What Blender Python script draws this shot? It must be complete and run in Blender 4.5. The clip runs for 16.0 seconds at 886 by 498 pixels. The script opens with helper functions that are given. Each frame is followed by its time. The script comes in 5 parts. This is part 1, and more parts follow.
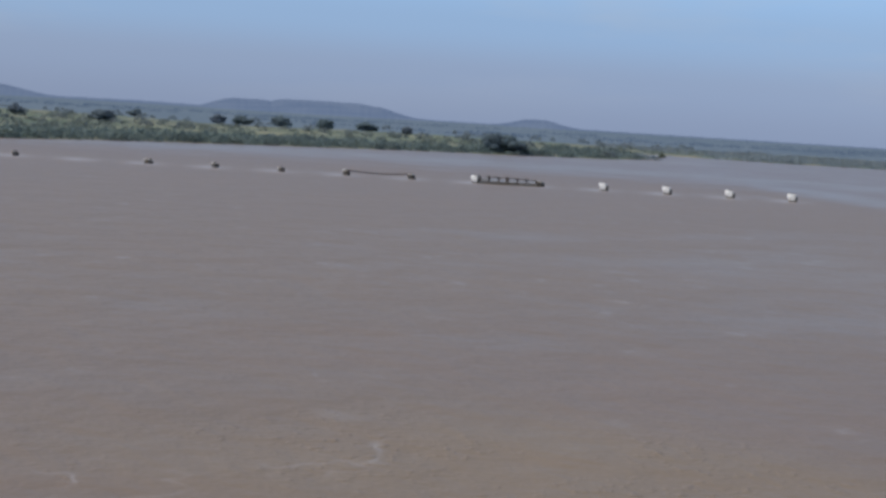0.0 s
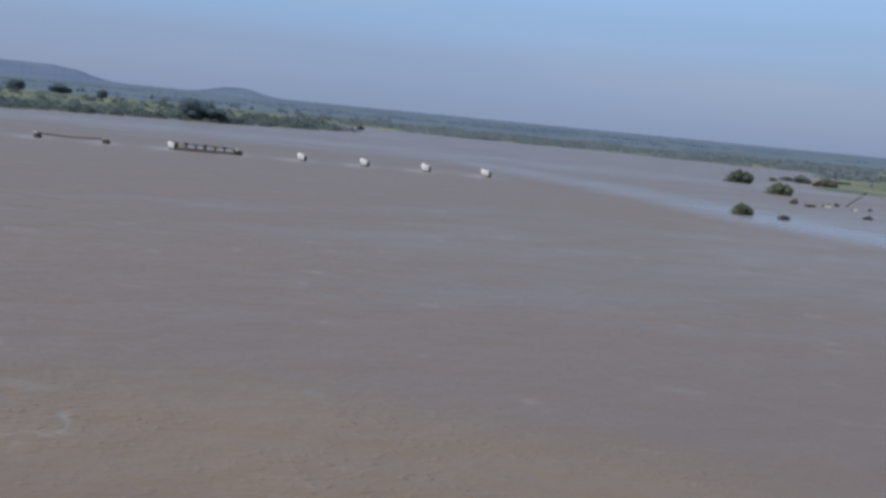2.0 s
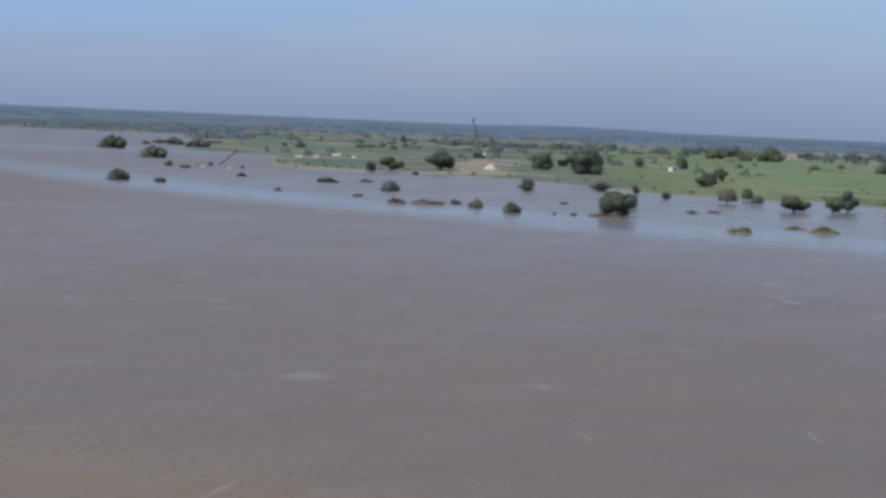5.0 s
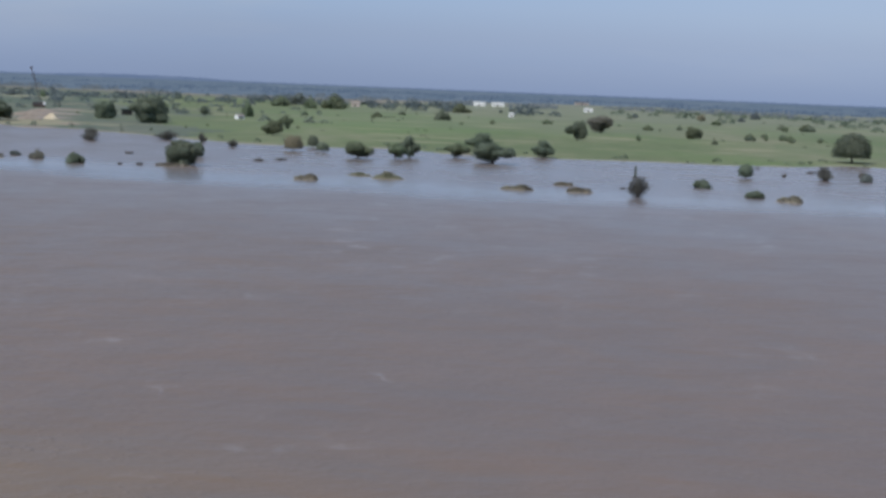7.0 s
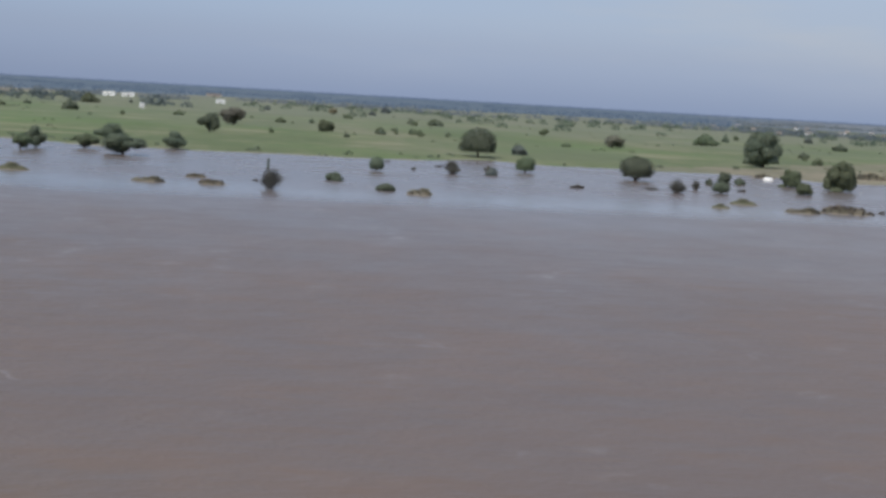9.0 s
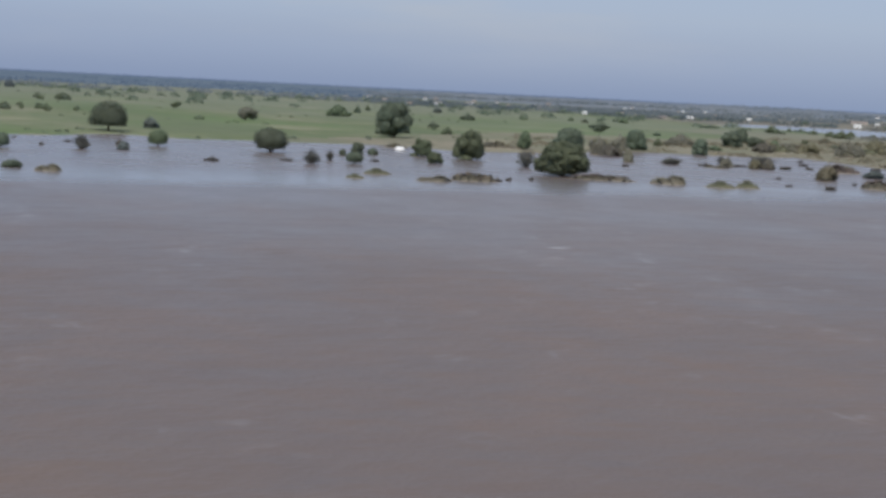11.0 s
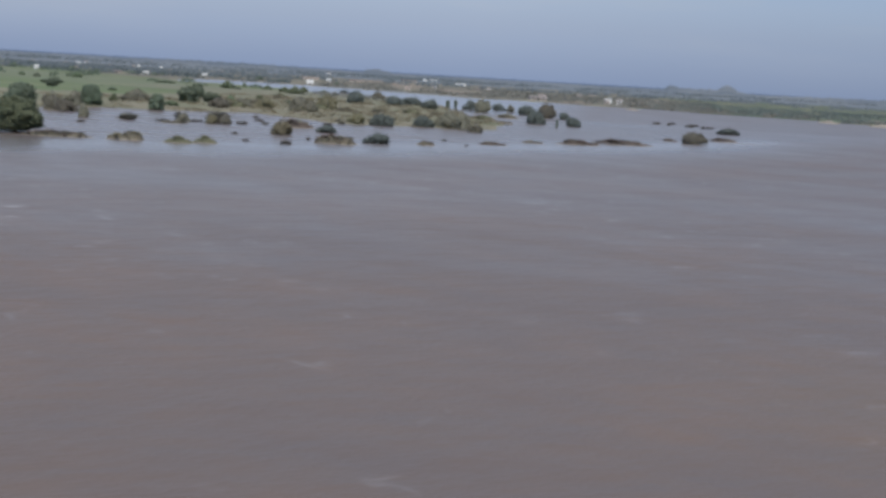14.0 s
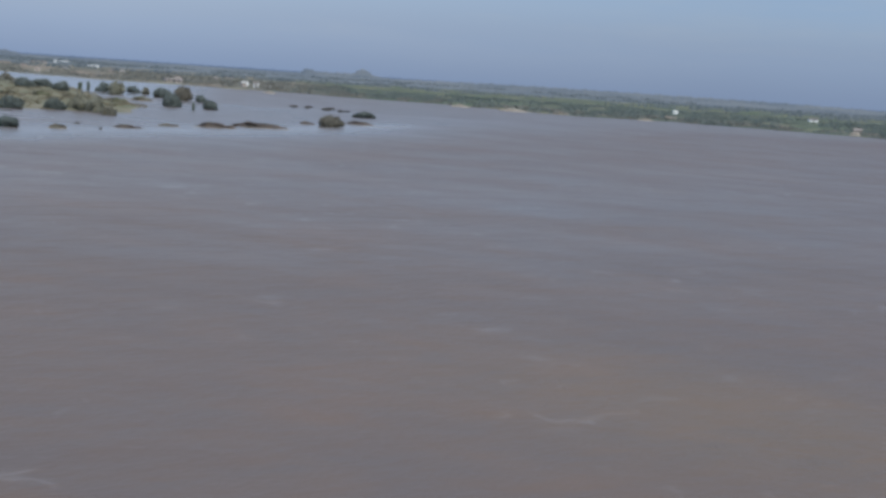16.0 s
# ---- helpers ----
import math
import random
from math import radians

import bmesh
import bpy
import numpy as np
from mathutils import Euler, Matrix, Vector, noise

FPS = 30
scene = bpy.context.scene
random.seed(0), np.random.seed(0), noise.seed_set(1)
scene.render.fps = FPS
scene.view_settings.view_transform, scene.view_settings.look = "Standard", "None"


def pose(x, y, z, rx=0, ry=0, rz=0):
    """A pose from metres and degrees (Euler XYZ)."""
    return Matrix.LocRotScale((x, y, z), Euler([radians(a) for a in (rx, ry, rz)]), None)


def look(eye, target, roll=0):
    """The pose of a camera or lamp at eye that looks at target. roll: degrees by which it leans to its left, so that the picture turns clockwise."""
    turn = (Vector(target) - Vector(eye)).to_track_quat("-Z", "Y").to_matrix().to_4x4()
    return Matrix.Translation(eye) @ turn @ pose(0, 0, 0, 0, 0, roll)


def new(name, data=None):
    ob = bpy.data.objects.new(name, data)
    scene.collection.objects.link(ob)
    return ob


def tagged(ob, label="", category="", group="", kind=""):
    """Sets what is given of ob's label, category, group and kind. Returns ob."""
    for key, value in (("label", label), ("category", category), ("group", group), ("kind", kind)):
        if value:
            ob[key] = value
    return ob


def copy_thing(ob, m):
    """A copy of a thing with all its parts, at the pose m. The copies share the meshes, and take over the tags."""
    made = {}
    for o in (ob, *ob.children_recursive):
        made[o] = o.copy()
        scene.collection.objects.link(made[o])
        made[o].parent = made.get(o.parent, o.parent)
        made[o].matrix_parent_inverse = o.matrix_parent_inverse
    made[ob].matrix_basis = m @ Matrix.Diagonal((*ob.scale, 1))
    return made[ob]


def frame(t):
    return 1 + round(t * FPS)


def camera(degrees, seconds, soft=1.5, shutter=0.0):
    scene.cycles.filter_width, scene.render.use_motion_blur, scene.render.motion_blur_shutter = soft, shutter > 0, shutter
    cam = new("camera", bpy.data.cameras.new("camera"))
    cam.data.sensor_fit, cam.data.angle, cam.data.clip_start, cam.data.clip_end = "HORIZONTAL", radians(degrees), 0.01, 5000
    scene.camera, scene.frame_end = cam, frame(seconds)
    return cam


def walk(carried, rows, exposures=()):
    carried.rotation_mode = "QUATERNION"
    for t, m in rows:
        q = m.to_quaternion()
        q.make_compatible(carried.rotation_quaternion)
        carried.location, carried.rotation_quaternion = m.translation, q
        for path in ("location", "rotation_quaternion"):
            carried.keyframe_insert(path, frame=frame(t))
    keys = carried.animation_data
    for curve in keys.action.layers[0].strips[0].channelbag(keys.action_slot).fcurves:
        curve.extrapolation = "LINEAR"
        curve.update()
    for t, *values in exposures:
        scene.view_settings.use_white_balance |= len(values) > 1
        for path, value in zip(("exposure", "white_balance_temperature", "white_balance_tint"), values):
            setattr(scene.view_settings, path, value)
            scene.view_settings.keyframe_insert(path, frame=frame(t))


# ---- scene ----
# The camera: a hand-held pan from one place 14 m over the water.
cam = camera(30.83, 16.0, soft=3.3)
EYE = Vector((0, 0, 14.0))


def aim(azimuth, pitch, roll):
    a, p = radians(azimuth), radians(pitch)
    return look(EYE, EYE + Vector((math.sin(a) * math.cos(p), math.cos(a) * math.cos(p), math.sin(p))), roll)


PAN = [
    (0, -51.449, -4.539, 3.590),
    (0.5, -48.615, -4.419, 3.877),
    (1, -45.889, -4.463, 4.296),
    (1.5, -43.333, -4.423, 4.892),
    (2, -40.584, -4.738, 5.593),
    (2.5, -38.888, -4.777, 5.407),
    (3, -34.752, -4.797, 5.150),
    (3.5, -30.210, -4.726, 4.842),
    (3.7, -27.995, -4.700, 4.636),
    (5.8, -13.432, -4.955, 2.107),
    (6, -11.608, -5.287, 2.303),
    (6.5, -6.348, -5.508, 2.562),
    (7, -3.277, -5.660, 2.325),
    (7.5, 0.000, -5.636, 2.586),
    (8, 4.179, -5.375, 2.738),
    (8.2, 5.579, -5.393, 2.934),
    (10.3, 17.572, -5.413, 3.014),
    (10.5, 19.328, -5.606, 2.976),
    (11, 22.789, -5.608, 2.890),
    (11.5, 27.538, -6.146, 3.163),
    (12, 30.940, -6.870, 2.756),
    (12.5, 34.772, -6.487, 3.838),
    (13, 37.040, -6.275, 3.953),
    (13.5, 39.022, -6.090, 3.693),
    (14, 42.032, -6.152, 3.399),
    (14.5, 45.272, -6.159, 3.309),
    (15, 48.283, -6.395, 3.390),
    (15.5, 51.704, -6.002, 3.720),
    (16, 54.927, -5.939, 3.879),
]
# the camera's white balance drifts along the pan
TONE = [(0, 0, 6630, 9.5), (1.5, 0, 6510, 9.5), (3.5, -0.03, 6350, 8.5), (6, 0, 6350, 10), (7.5, 0, 6330, 10), (8, 0, 6700, 10), (10.5, -0.06, 6620, 10), (12.5, -0.05, 6500, 10.5), (13.5, -0.07, 6470, 10), (15, -0.05, 6400, 9), (15.5, -0.04, 6320, 6.5), (16, -0.07, 6260, 6.5)]
walk(cam, [(t, aim(a, p, r)) for t, a, p, r in PAN], TONE)

# ---- light: hazy sky and one high sun behind and to the left ----
SUN_AZ, SUN_EL = -140.0, 52.0
world = bpy.data.worlds.new("sky")
scene.world = world
world.use_nodes = True
wn, wl = world.node_tree.nodes, world.node_tree.links
wn.clear()
sky = wn.new("ShaderNodeTexSky")
sky.sky_type, sky.sun_disc = "NISHITA", False
sky.sun_elevation, sky.sun_rotation = radians(SUN_EL), radians(SUN_AZ)
sky.air_density, sky.dust_density, sky.ozone_density = 1.0, 1.5, 2.0
geo = wn.new("ShaderNodeTexCoord")
sep = wn.new("ShaderNodeSeparateXYZ")
wl.new(geo.outputs["Generated"], sep.inputs[0])
ramp = wn.new("ShaderNodeValToRGB")
ramp.color_ramp.interpolation = "EASE"
ramp.color_ramp.elements[0].position, ramp.color_ramp.elements[0].color = 0.0, (0.270, 0.354, 0.556, 1)
ramp.color_ramp.elements[1].position, ramp.color_ramp.elements[1].color = 0.75, (0.20, 0.36, 0.72, 1)
for spot, col in ((0.03, (0.274, 0.380, 0.614, 1)), (0.06, (0.280, 0.452, 0.755, 1)), (0.095, (0.31, 0.54, 0.91, 1)), (0.3, (0.30, 0.52, 0.91, 1))):
    ramp.color_ramp.elements.new(spot).color = col
wl.new(sep.outputs["Z"], ramp.inputs[0])
# thin streaked cloud
cmap = wn.new("ShaderNodeMapping")
cmap.inputs["Scale"].default_value = (1.2, 1.2, 7.0)
wl.new(geo.outputs["Generated"], cmap.inputs[0])
cn = wn.new("ShaderNodeTexNoise")
cn.inputs["Scale"].default_value, cn.inputs["Detail"].default_value, cn.inputs["Roughness"].default_value = 2.2, 5.0, 0.6
wl.new(cmap.outputs[0], cn.inputs["Vector"])
cr = wn.new("ShaderNodeMapRange")
cr.inputs["From Min"].default_value, cr.inputs["From Max"].default_value = 0.48, 0.75
cr.inputs["To Max"].default_value = 0.48
wl.new(cn.outputs["Fac"], cr.inputs["Value"])
cm = wn.new("ShaderNodeMix")
cm.data_type = "RGBA"
veil = wn.new("ShaderNodeValToRGB")
spread = wn.new("ShaderNodeMapRange")
spread.inputs["From Min"].default_value, spread.inputs["From Max"].default_value = -1.0, 1.0
wl.new(sep.outputs["X"], spread.inputs["Value"])
wl.new(spread.outputs[0], veil.inputs[0])
veil.color_ramp.elements[0].position, veil.color_ramp.elements[0].color = 0.15, (0, 0, 0, 1)
veil.color_ramp.elements[1].position, veil.color_ramp.elements[1].color = 0.98, (0.32, 0.32, 0.32, 1)
for spot, v in ((0.5, 0.42), (0.7, 0.66), (0.84, 0.64)):
    veil.color_ramp.elements.new(spot).color = (v, v, v, 1)
both = wn.new("ShaderNodeMath")
both.operation, both.use_clamp = "ADD", True
wl.new(cr.outputs[0], both.inputs[0])
wl.new(veil.outputs[0], both.inputs[1])
high = wn.new("ShaderNodeMapRange")
high.inputs["From Min"].default_value, high.inputs["From Max"].default_value = 0.0, 0.05
wl.new(sep.outputs["Z"], high.inputs["Value"])
over = wn.new("ShaderNodeMath")
over.operation = "MULTIPLY"
wl.new(both.outputs[0], over.inputs[0])
wl.new(high.outputs[0], over.inputs[1])
wl.new(over.outputs[0], cm.inputs["Factor"])
wl.new(ramp.outputs[0], cm.inputs["A"])
cm.inputs["B"].default_value = (0.460, 0.508, 0.620, 1)
boost = wn.new("ShaderNodeVectorMath")
boost.operation = "SCALE"
# the sky is deeper away from the sun's side
deep = wn.new("ShaderNodeValToRGB")
deep.color_ramp.elements[0].position, deep.color_ramp.elements[0].color = 0.0, (0.92, 0.92, 0.92, 1)
deep.color_ramp.elements[1].position, deep.color_ramp.elements[1].color = 0.95, (0.87, 0.87, 0.87, 1)
for spot, v in ((0.2, 1.0), (0.40, 0.91), (0.56, 1.0), (0.84, 1.01)):
    deep.color_ramp.elements.new(spot).color = (v, v, v, 1)
wl.new(spread.outputs[0], deep.inputs[0])
tenfold = wn.new("ShaderNodeMath")
tenfold.operation = "MULTIPLY"
wl.new(deep.outputs[0], tenfold.inputs[0])
tenfold.inputs[1].default_value = 10.0
wl.new(tenfold.outputs[0], boost.inputs["Scale"])
wl.new(cm.outputs["Result"], boost.inputs[0])
blend = wn.new("ShaderNodeMix")
blend.data_type = "RGBA"
blend.inputs["Factor"].default_value = 0.82
wl.new(sky.outputs[0], blend.inputs["A"])
wl.new(boost.outputs[0], blend.inputs["B"])
bg = wn.new("ShaderNodeBackground")
bg.inputs["Strength"].default_value = 0.1
wl.new(blend.outputs["Result"], bg.inputs["Color"])
wout = wn.new("ShaderNodeOutputWorld")
wl.new(bg.outputs[0], wout.inputs[0])

sun = new("sun", bpy.data.lights.new("sun", "SUN"))
sun.data.energy, sun.data.angle, sun.data.color = 3.8, radians(0.6), (1.0, 0.95, 0.87)
_a, _e = radians(SUN_AZ), radians(SUN_EL)
sun.matrix_world = look(Vector((math.sin(_a) * math.cos(_e), math.cos(_a) * math.cos(_e), math.sin(_e))) * 300, (0, 0, 0))


# ---- materials ----
def material(name):
    m = bpy.data.materials.new(name)
    m.use_nodes = True
    return m, m.node_tree.nodes, m.node_tree.links, m.node_tree.nodes["Principled BSDF"]


def tint(nodes, links, fac, colours):
    r = nodes.new("ShaderNodeValToRGB")
    e = r.color_ramp.elements
    e[0].position, e[0].color = colours[0][0], (*colours[0][1], 1)
    e[1].position, e[1].color = colours[-1][0], (*colours[-1][1], 1)
    for p, c in colours[1:-1]:
        e.new(p).color = (*c, 1)
    links.new(fac, r.inputs[0])
    return r.outputs[0]


def noise_at(nodes, links, scale, detail=4.0, rough=0.55, stretch=(1, 1, 1), turn=0.0, own=False):
    tc = nodes.new("ShaderNodeTexCoord")
    mp = nodes.new("ShaderNodeMapping")
    mp.inputs["Scale"].default_value = stretch
    mp.inputs["Rotation"].default_value = (0, 0, turn)
    links.new(tc.outputs["Object"], mp.inputs[0])
    n = nodes.new("ShaderNodeTexNoise")
    n.inputs["Scale"].default_value, n.inputs["Detail"].default_value, n.inputs["Roughness"].default_value = scale, detail, rough
    links.new(mp.outputs[0], n.inputs["Vector"])
    return n.outputs["Fac"]


def maths(nodes, links, op, a, b):
    n = nodes.new("ShaderNodeMath")
    n.operation = op
    for s, v in zip(n.inputs, (a, b)):
        if isinstance(v, (int, float)):
            s.default_value = v
        else:
            links.new(v, s)
    return n.outputs[0]


def mixed(nodes, links, fac, a, b, mode="MIX"):
    n = nodes.new("ShaderNodeMix")
    n.data_type, n.blend_type = "RGBA", mode
    for key, v in (("Factor", fac), ("A", a), ("B", b)):
        if isinstance(v, (int, float)):
            n.inputs[key].default_value = v
        elif isinstance(v, tuple):
            n.inputs[key].default_value = (*v, 1)
        else:
            links.new(v, n.inputs[key])
    return n.outputs["Result"]


def bumped(nodes, links, shader, height, strength, distance):
    b = nodes.new("ShaderNodeBump")
    b.inputs["Strength"].default_value, b.inputs["Distance"].default_value = strength, distance
    links.new(height, b.inputs["Height"])
    links.new(b.outputs[0], shader.inputs["Normal"])
    return b


def plain(name, dark, light, scale=1.0, rough=0.85, bump=0.3, metal=0.0, detail=5.0, vary=0.0):
    """A surface of two tones at two scales, with fine relief."""
    m, n, l, s = material(name)
    f = noise_at(n, l, scale, detail)
    g = noise_at(n, l, scale * 6.5, 3.0)
    fac = maths(n, l, "ADD", maths(n, l, "MULTIPLY", f, 0.7), maths(n, l, "MULTIPLY", g, 0.3))
    col = tint(n, l, fac, [(0.34, dark), (0.66, light)])
    if vary:
        info = n.new("ShaderNodeObjectInfo")
        hsv = n.new("ShaderNodeHueSaturation")
        l.new(maths(n, l, "ADD", maths(n, l, "MULTIPLY", info.outputs["Random"], vary), 1 - vary / 2), hsv.inputs["Value"])
        l.new(col, hsv.inputs["Color"])
        col = hsv.outputs[0]
    l.new(col, s.inputs["Base Color"])
    s.inputs["Roughness"].default_value, s.inputs["Metallic"].default_value = rough, metal
    bumped(n, l, s, g, bump, 0.05)
    return m


def foliage(name, dark, light, spread=0.5, through_leaf=0.32, patch=0.0):
    """Leaves: every leaf its own tone, every plant its own shade; patch: tones that change from clump to clump."""
    m, n, l, s = material(name)
    g = n.new("ShaderNodeNewGeometry")
    info = n.new("ShaderNodeObjectInfo")
    col = tint(n, l, g.outputs["Random Per Island"], [(0.0, dark), (1.0, light)])
    hsv = n.new("ShaderNodeHueSaturation")
    value = maths(n, l, "ADD", maths(n, l, "MULTIPLY", info.outputs["Random"], spread), 1 - spread / 2)
    hue = maths(n, l, "ADD", maths(n, l, "MULTIPLY", info.outputs["Random"], 0.05), 0.475)
    if patch:
        tone = noise_at(n, l, 0.035, 3, 0.6)
        value = maths(n, l, "ADD", value, maths(n, l, "MULTIPLY", maths(n, l, "SUBTRACT", tone, 0.5), patch))
        hue = maths(n, l, "ADD", hue, maths(n, l, "MULTIPLY", maths(n, l, "SUBTRACT", noise_at(n, l, 0.02, 2, 0.5), 0.5), 0.12))
    l.new(value, hsv.inputs["Value"])
    l.new(hue, hsv.inputs["Hue"])
    l.new(col, hsv.inputs["Color"])
    l.new(hsv.outputs[0], s.inputs["Base Color"])
    s.inputs["Roughness"].default_value = 0.75
    s.inputs["Specular IOR Level"].default_value = 0.2
    thin = n.new("ShaderNodeBsdfTranslucent")
    l.new(hsv.outputs[0], thin.inputs["Color"])
    mx = n.new("ShaderNodeMixShader")
    mx.inputs[0].default_value = through_leaf
    l.new(s.outputs[0], mx.inputs[1])
    l.new(thin.outputs[0], mx.inputs[2])
    l.new(mx.outputs[0], n["Material Output"].inputs["Surface"])
    return m


def water_material():
    m, n, l, s = material("muddy_water")
    at = n.new("ShaderNodeAttribute")
    at.attribute_name = "calm"
    wob = noise_at(n, l, 0.06, 6, 0.68, (0.9, 0.55, 1))
    calm = n.new("ShaderNodeMapRange")
    calm.inputs["From Min"].default_value, calm.inputs["From Max"].default_value = 0.2, 0.9
    l.new(maths(n, l, "ADD", at.outputs["Fac"], maths(n, l, "MULTIPLY", maths(n, l, "SUBTRACT", wob, 0.5), 0.44)), calm.inputs["Value"])
    big = noise_at(n, l, 0.045, 3, 0.55, (0.8, 0.7, 1), 0.12)
    small = noise_at(n, l, 0.26, 2, 0.5, (0.9, 0.6, 1))
    silt = tint(n, l, maths(n, l, "ADD", maths(n, l, "MULTIPLY", big, 0.6), maths(n, l, "MULTIPLY", small, 0.4)),
                [(0.34, (0.119, 0.090, 0.077)), (0.5, (0.129, 0.094, 0.076)), (0.66, (0.143, 0.098, 0.074))])
    # short broken crests of pale foam, with glints of sky painted among them
    fo = noise_at(n, l, 0.34, 5, 0.6, (0.65, 0.8, 1), 0.1)
    fl = n.new("ShaderNodeMapRange")
    fl.inputs["From Min"].default_value, fl.inputs["From Max"].default_value = 0.60, 0.70
    l.new(fo, fl.inputs["Value"])
    patch = n.new("ShaderNodeMapRange")
    patch.inputs["From Min"].default_value, patch.inputs["From Max"].default_value = 0.42, 0.62
    l.new(noise_at(n, l, 0.035, 4, 0.6, (1, 0.6, 1), 0.3), patch.inputs["Value"])
    chop = n.new("ShaderNodeAttribute")
    chop.attribute_name = "chop"
    foam_glint = maths(n, l, "MULTIPLY", maths(n, l, "MULTIPLY", maths(n, l, "MULTIPLY", fl.outputs[0], chop.outputs["Fac"]), patch.outputs[0]), 0.52)
    vein = maths(n, l, "ABSOLUTE", maths(n, l, "SUBTRACT", noise_at(n, l, 0.05, 4, 0.55, (1, 0.8, 1), 0.5), 0.5), 0.0)
    thread = n.new("ShaderNodeMapRange")
    thread.inputs["From Min"].default_value, thread.inputs["From Max"].default_value = 0.006, 0.001
    l.new(vein, thread.inputs["Value"])
    broken = n.new("ShaderNodeMapRange")
    broken.inputs["From Min"].default_value, broken.inputs["From Max"].default_value = 0.54, 0.68
    l.new(noise_at(n, l, 0.16, 4, 0.6), broken.inputs["Value"])
    foam_glint = maths(n, l, "MAXIMUM", foam_glint, maths(n, l, "MULTIPLY", maths(n, l, "MULTIPLY", thread.outputs[0], broken.outputs[0]), 0.2))
    spray = n.new("ShaderNodeAttribute")
    spray.attribute_name = "splash"
    foam_glint = maths(n, l, "MAXIMUM", foam_glint, maths(n, l, "MULTIPLY", spray.outputs["Fac"], maths(n, l, "MULTIPLY", fo, 0.8)))
    # front-lit water's warm tone mixed into the base colour
    warmth = n.new("ShaderNodeAttribute")
    warmth.attribute_name = "front_lit_brown"
    silt = mixed(n, l, maths(n, l, "MULTIPLY", warmth.outputs["Fac"], 0.72), silt, (0.150, 0.101, 0.055))
    churn = n.new("ShaderNodeAttribute")
    churn.attribute_name = "boil"
    silt = mixed(n, l, maths(n, l, "MULTIPLY", churn.outputs["Fac"], 0.6), silt, (0.172, 0.118, 0.060))
    # sky reflection painted in: calm water's base colour mixed to pale bluish grey
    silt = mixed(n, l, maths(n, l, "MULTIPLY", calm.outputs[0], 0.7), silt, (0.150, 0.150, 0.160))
    l.new(mixed(n, l, foam_glint, silt, (0.44, 0.43, 0.44)), s.inputs["Base Color"])
    s.inputs["IOR"].default_value = 1.33
    l.new(maths(n, l, "SUBTRACT", 0.44, maths(n, l, "MULTIPLY", calm.outputs[0], 0.35)), s.inputs["Roughness"])
    l.new(maths(n, l, "ADD", 0.46, maths(n, l, "MULTIPLY", calm.outputs[0], 0.50)), s.inputs["Specular IOR Level"])
    w1 = noise_at(n, l, 0.16, 2, 0.5, (0.7, 1.0, 1), 0.15)
    w2 = noise_at(n, l, 1.1, 2, 0.5, (0.8, 1.1, 1), -0.2)
    bo = n.new("ShaderNodeAttribute")
    bo.attribute_name = "boil"
    w3 = noise_at(n, l, 1.7, 2, 0.5, (0.9, 0.7, 1), 0.4)
    knob = n.new("ShaderNodeMapRange")
    knob.inputs["From Min"].default_value, knob.inputs["From Max"].default_value = 0.54, 0.74
    l.new(w3, knob.inputs["Value"])
    rough_patch = n.new("ShaderNodeMapRange")
    rough_patch.inputs["From Min"].default_value, rough_patch.inputs["From Max"].default_value = 0.42, 0.6
    l.new(noise_at(n, l, 0.11, 3, 0.5), rough_patch.inputs["Value"])
    w2 = maths(n, l, "ADD", w2, maths(n, l, "MULTIPLY", maths(n, l, "MULTIPLY", maths(n, l, "MULTIPLY", knob.outputs[0], rough_patch.outputs[0]), bo.outputs["Fac"]), 1.7))
    # short wind ripples between the swell and the fine chop
    w4 = noise_at(n, l, 0.5, 3, 0.55, (0.75, 1.0, 1), 0.3)
    hgt = maths(n, l, "ADD", maths(n, l, "ADD", maths(n, l, "MULTIPLY", w1, 1.8), maths(n, l, "MULTIPLY", w4, 0.5)), maths(n, l, "MULTIPLY", w2, 0.24))
    b = bumped(n, l, s, hgt, 0.6, 0.5)
    l.new(maths(n, l, "SUBTRACT", 0.60, maths(n, l, "MULTIPLY", calm.outputs[0], 0.47)), b.inputs["Strength"])
    return m


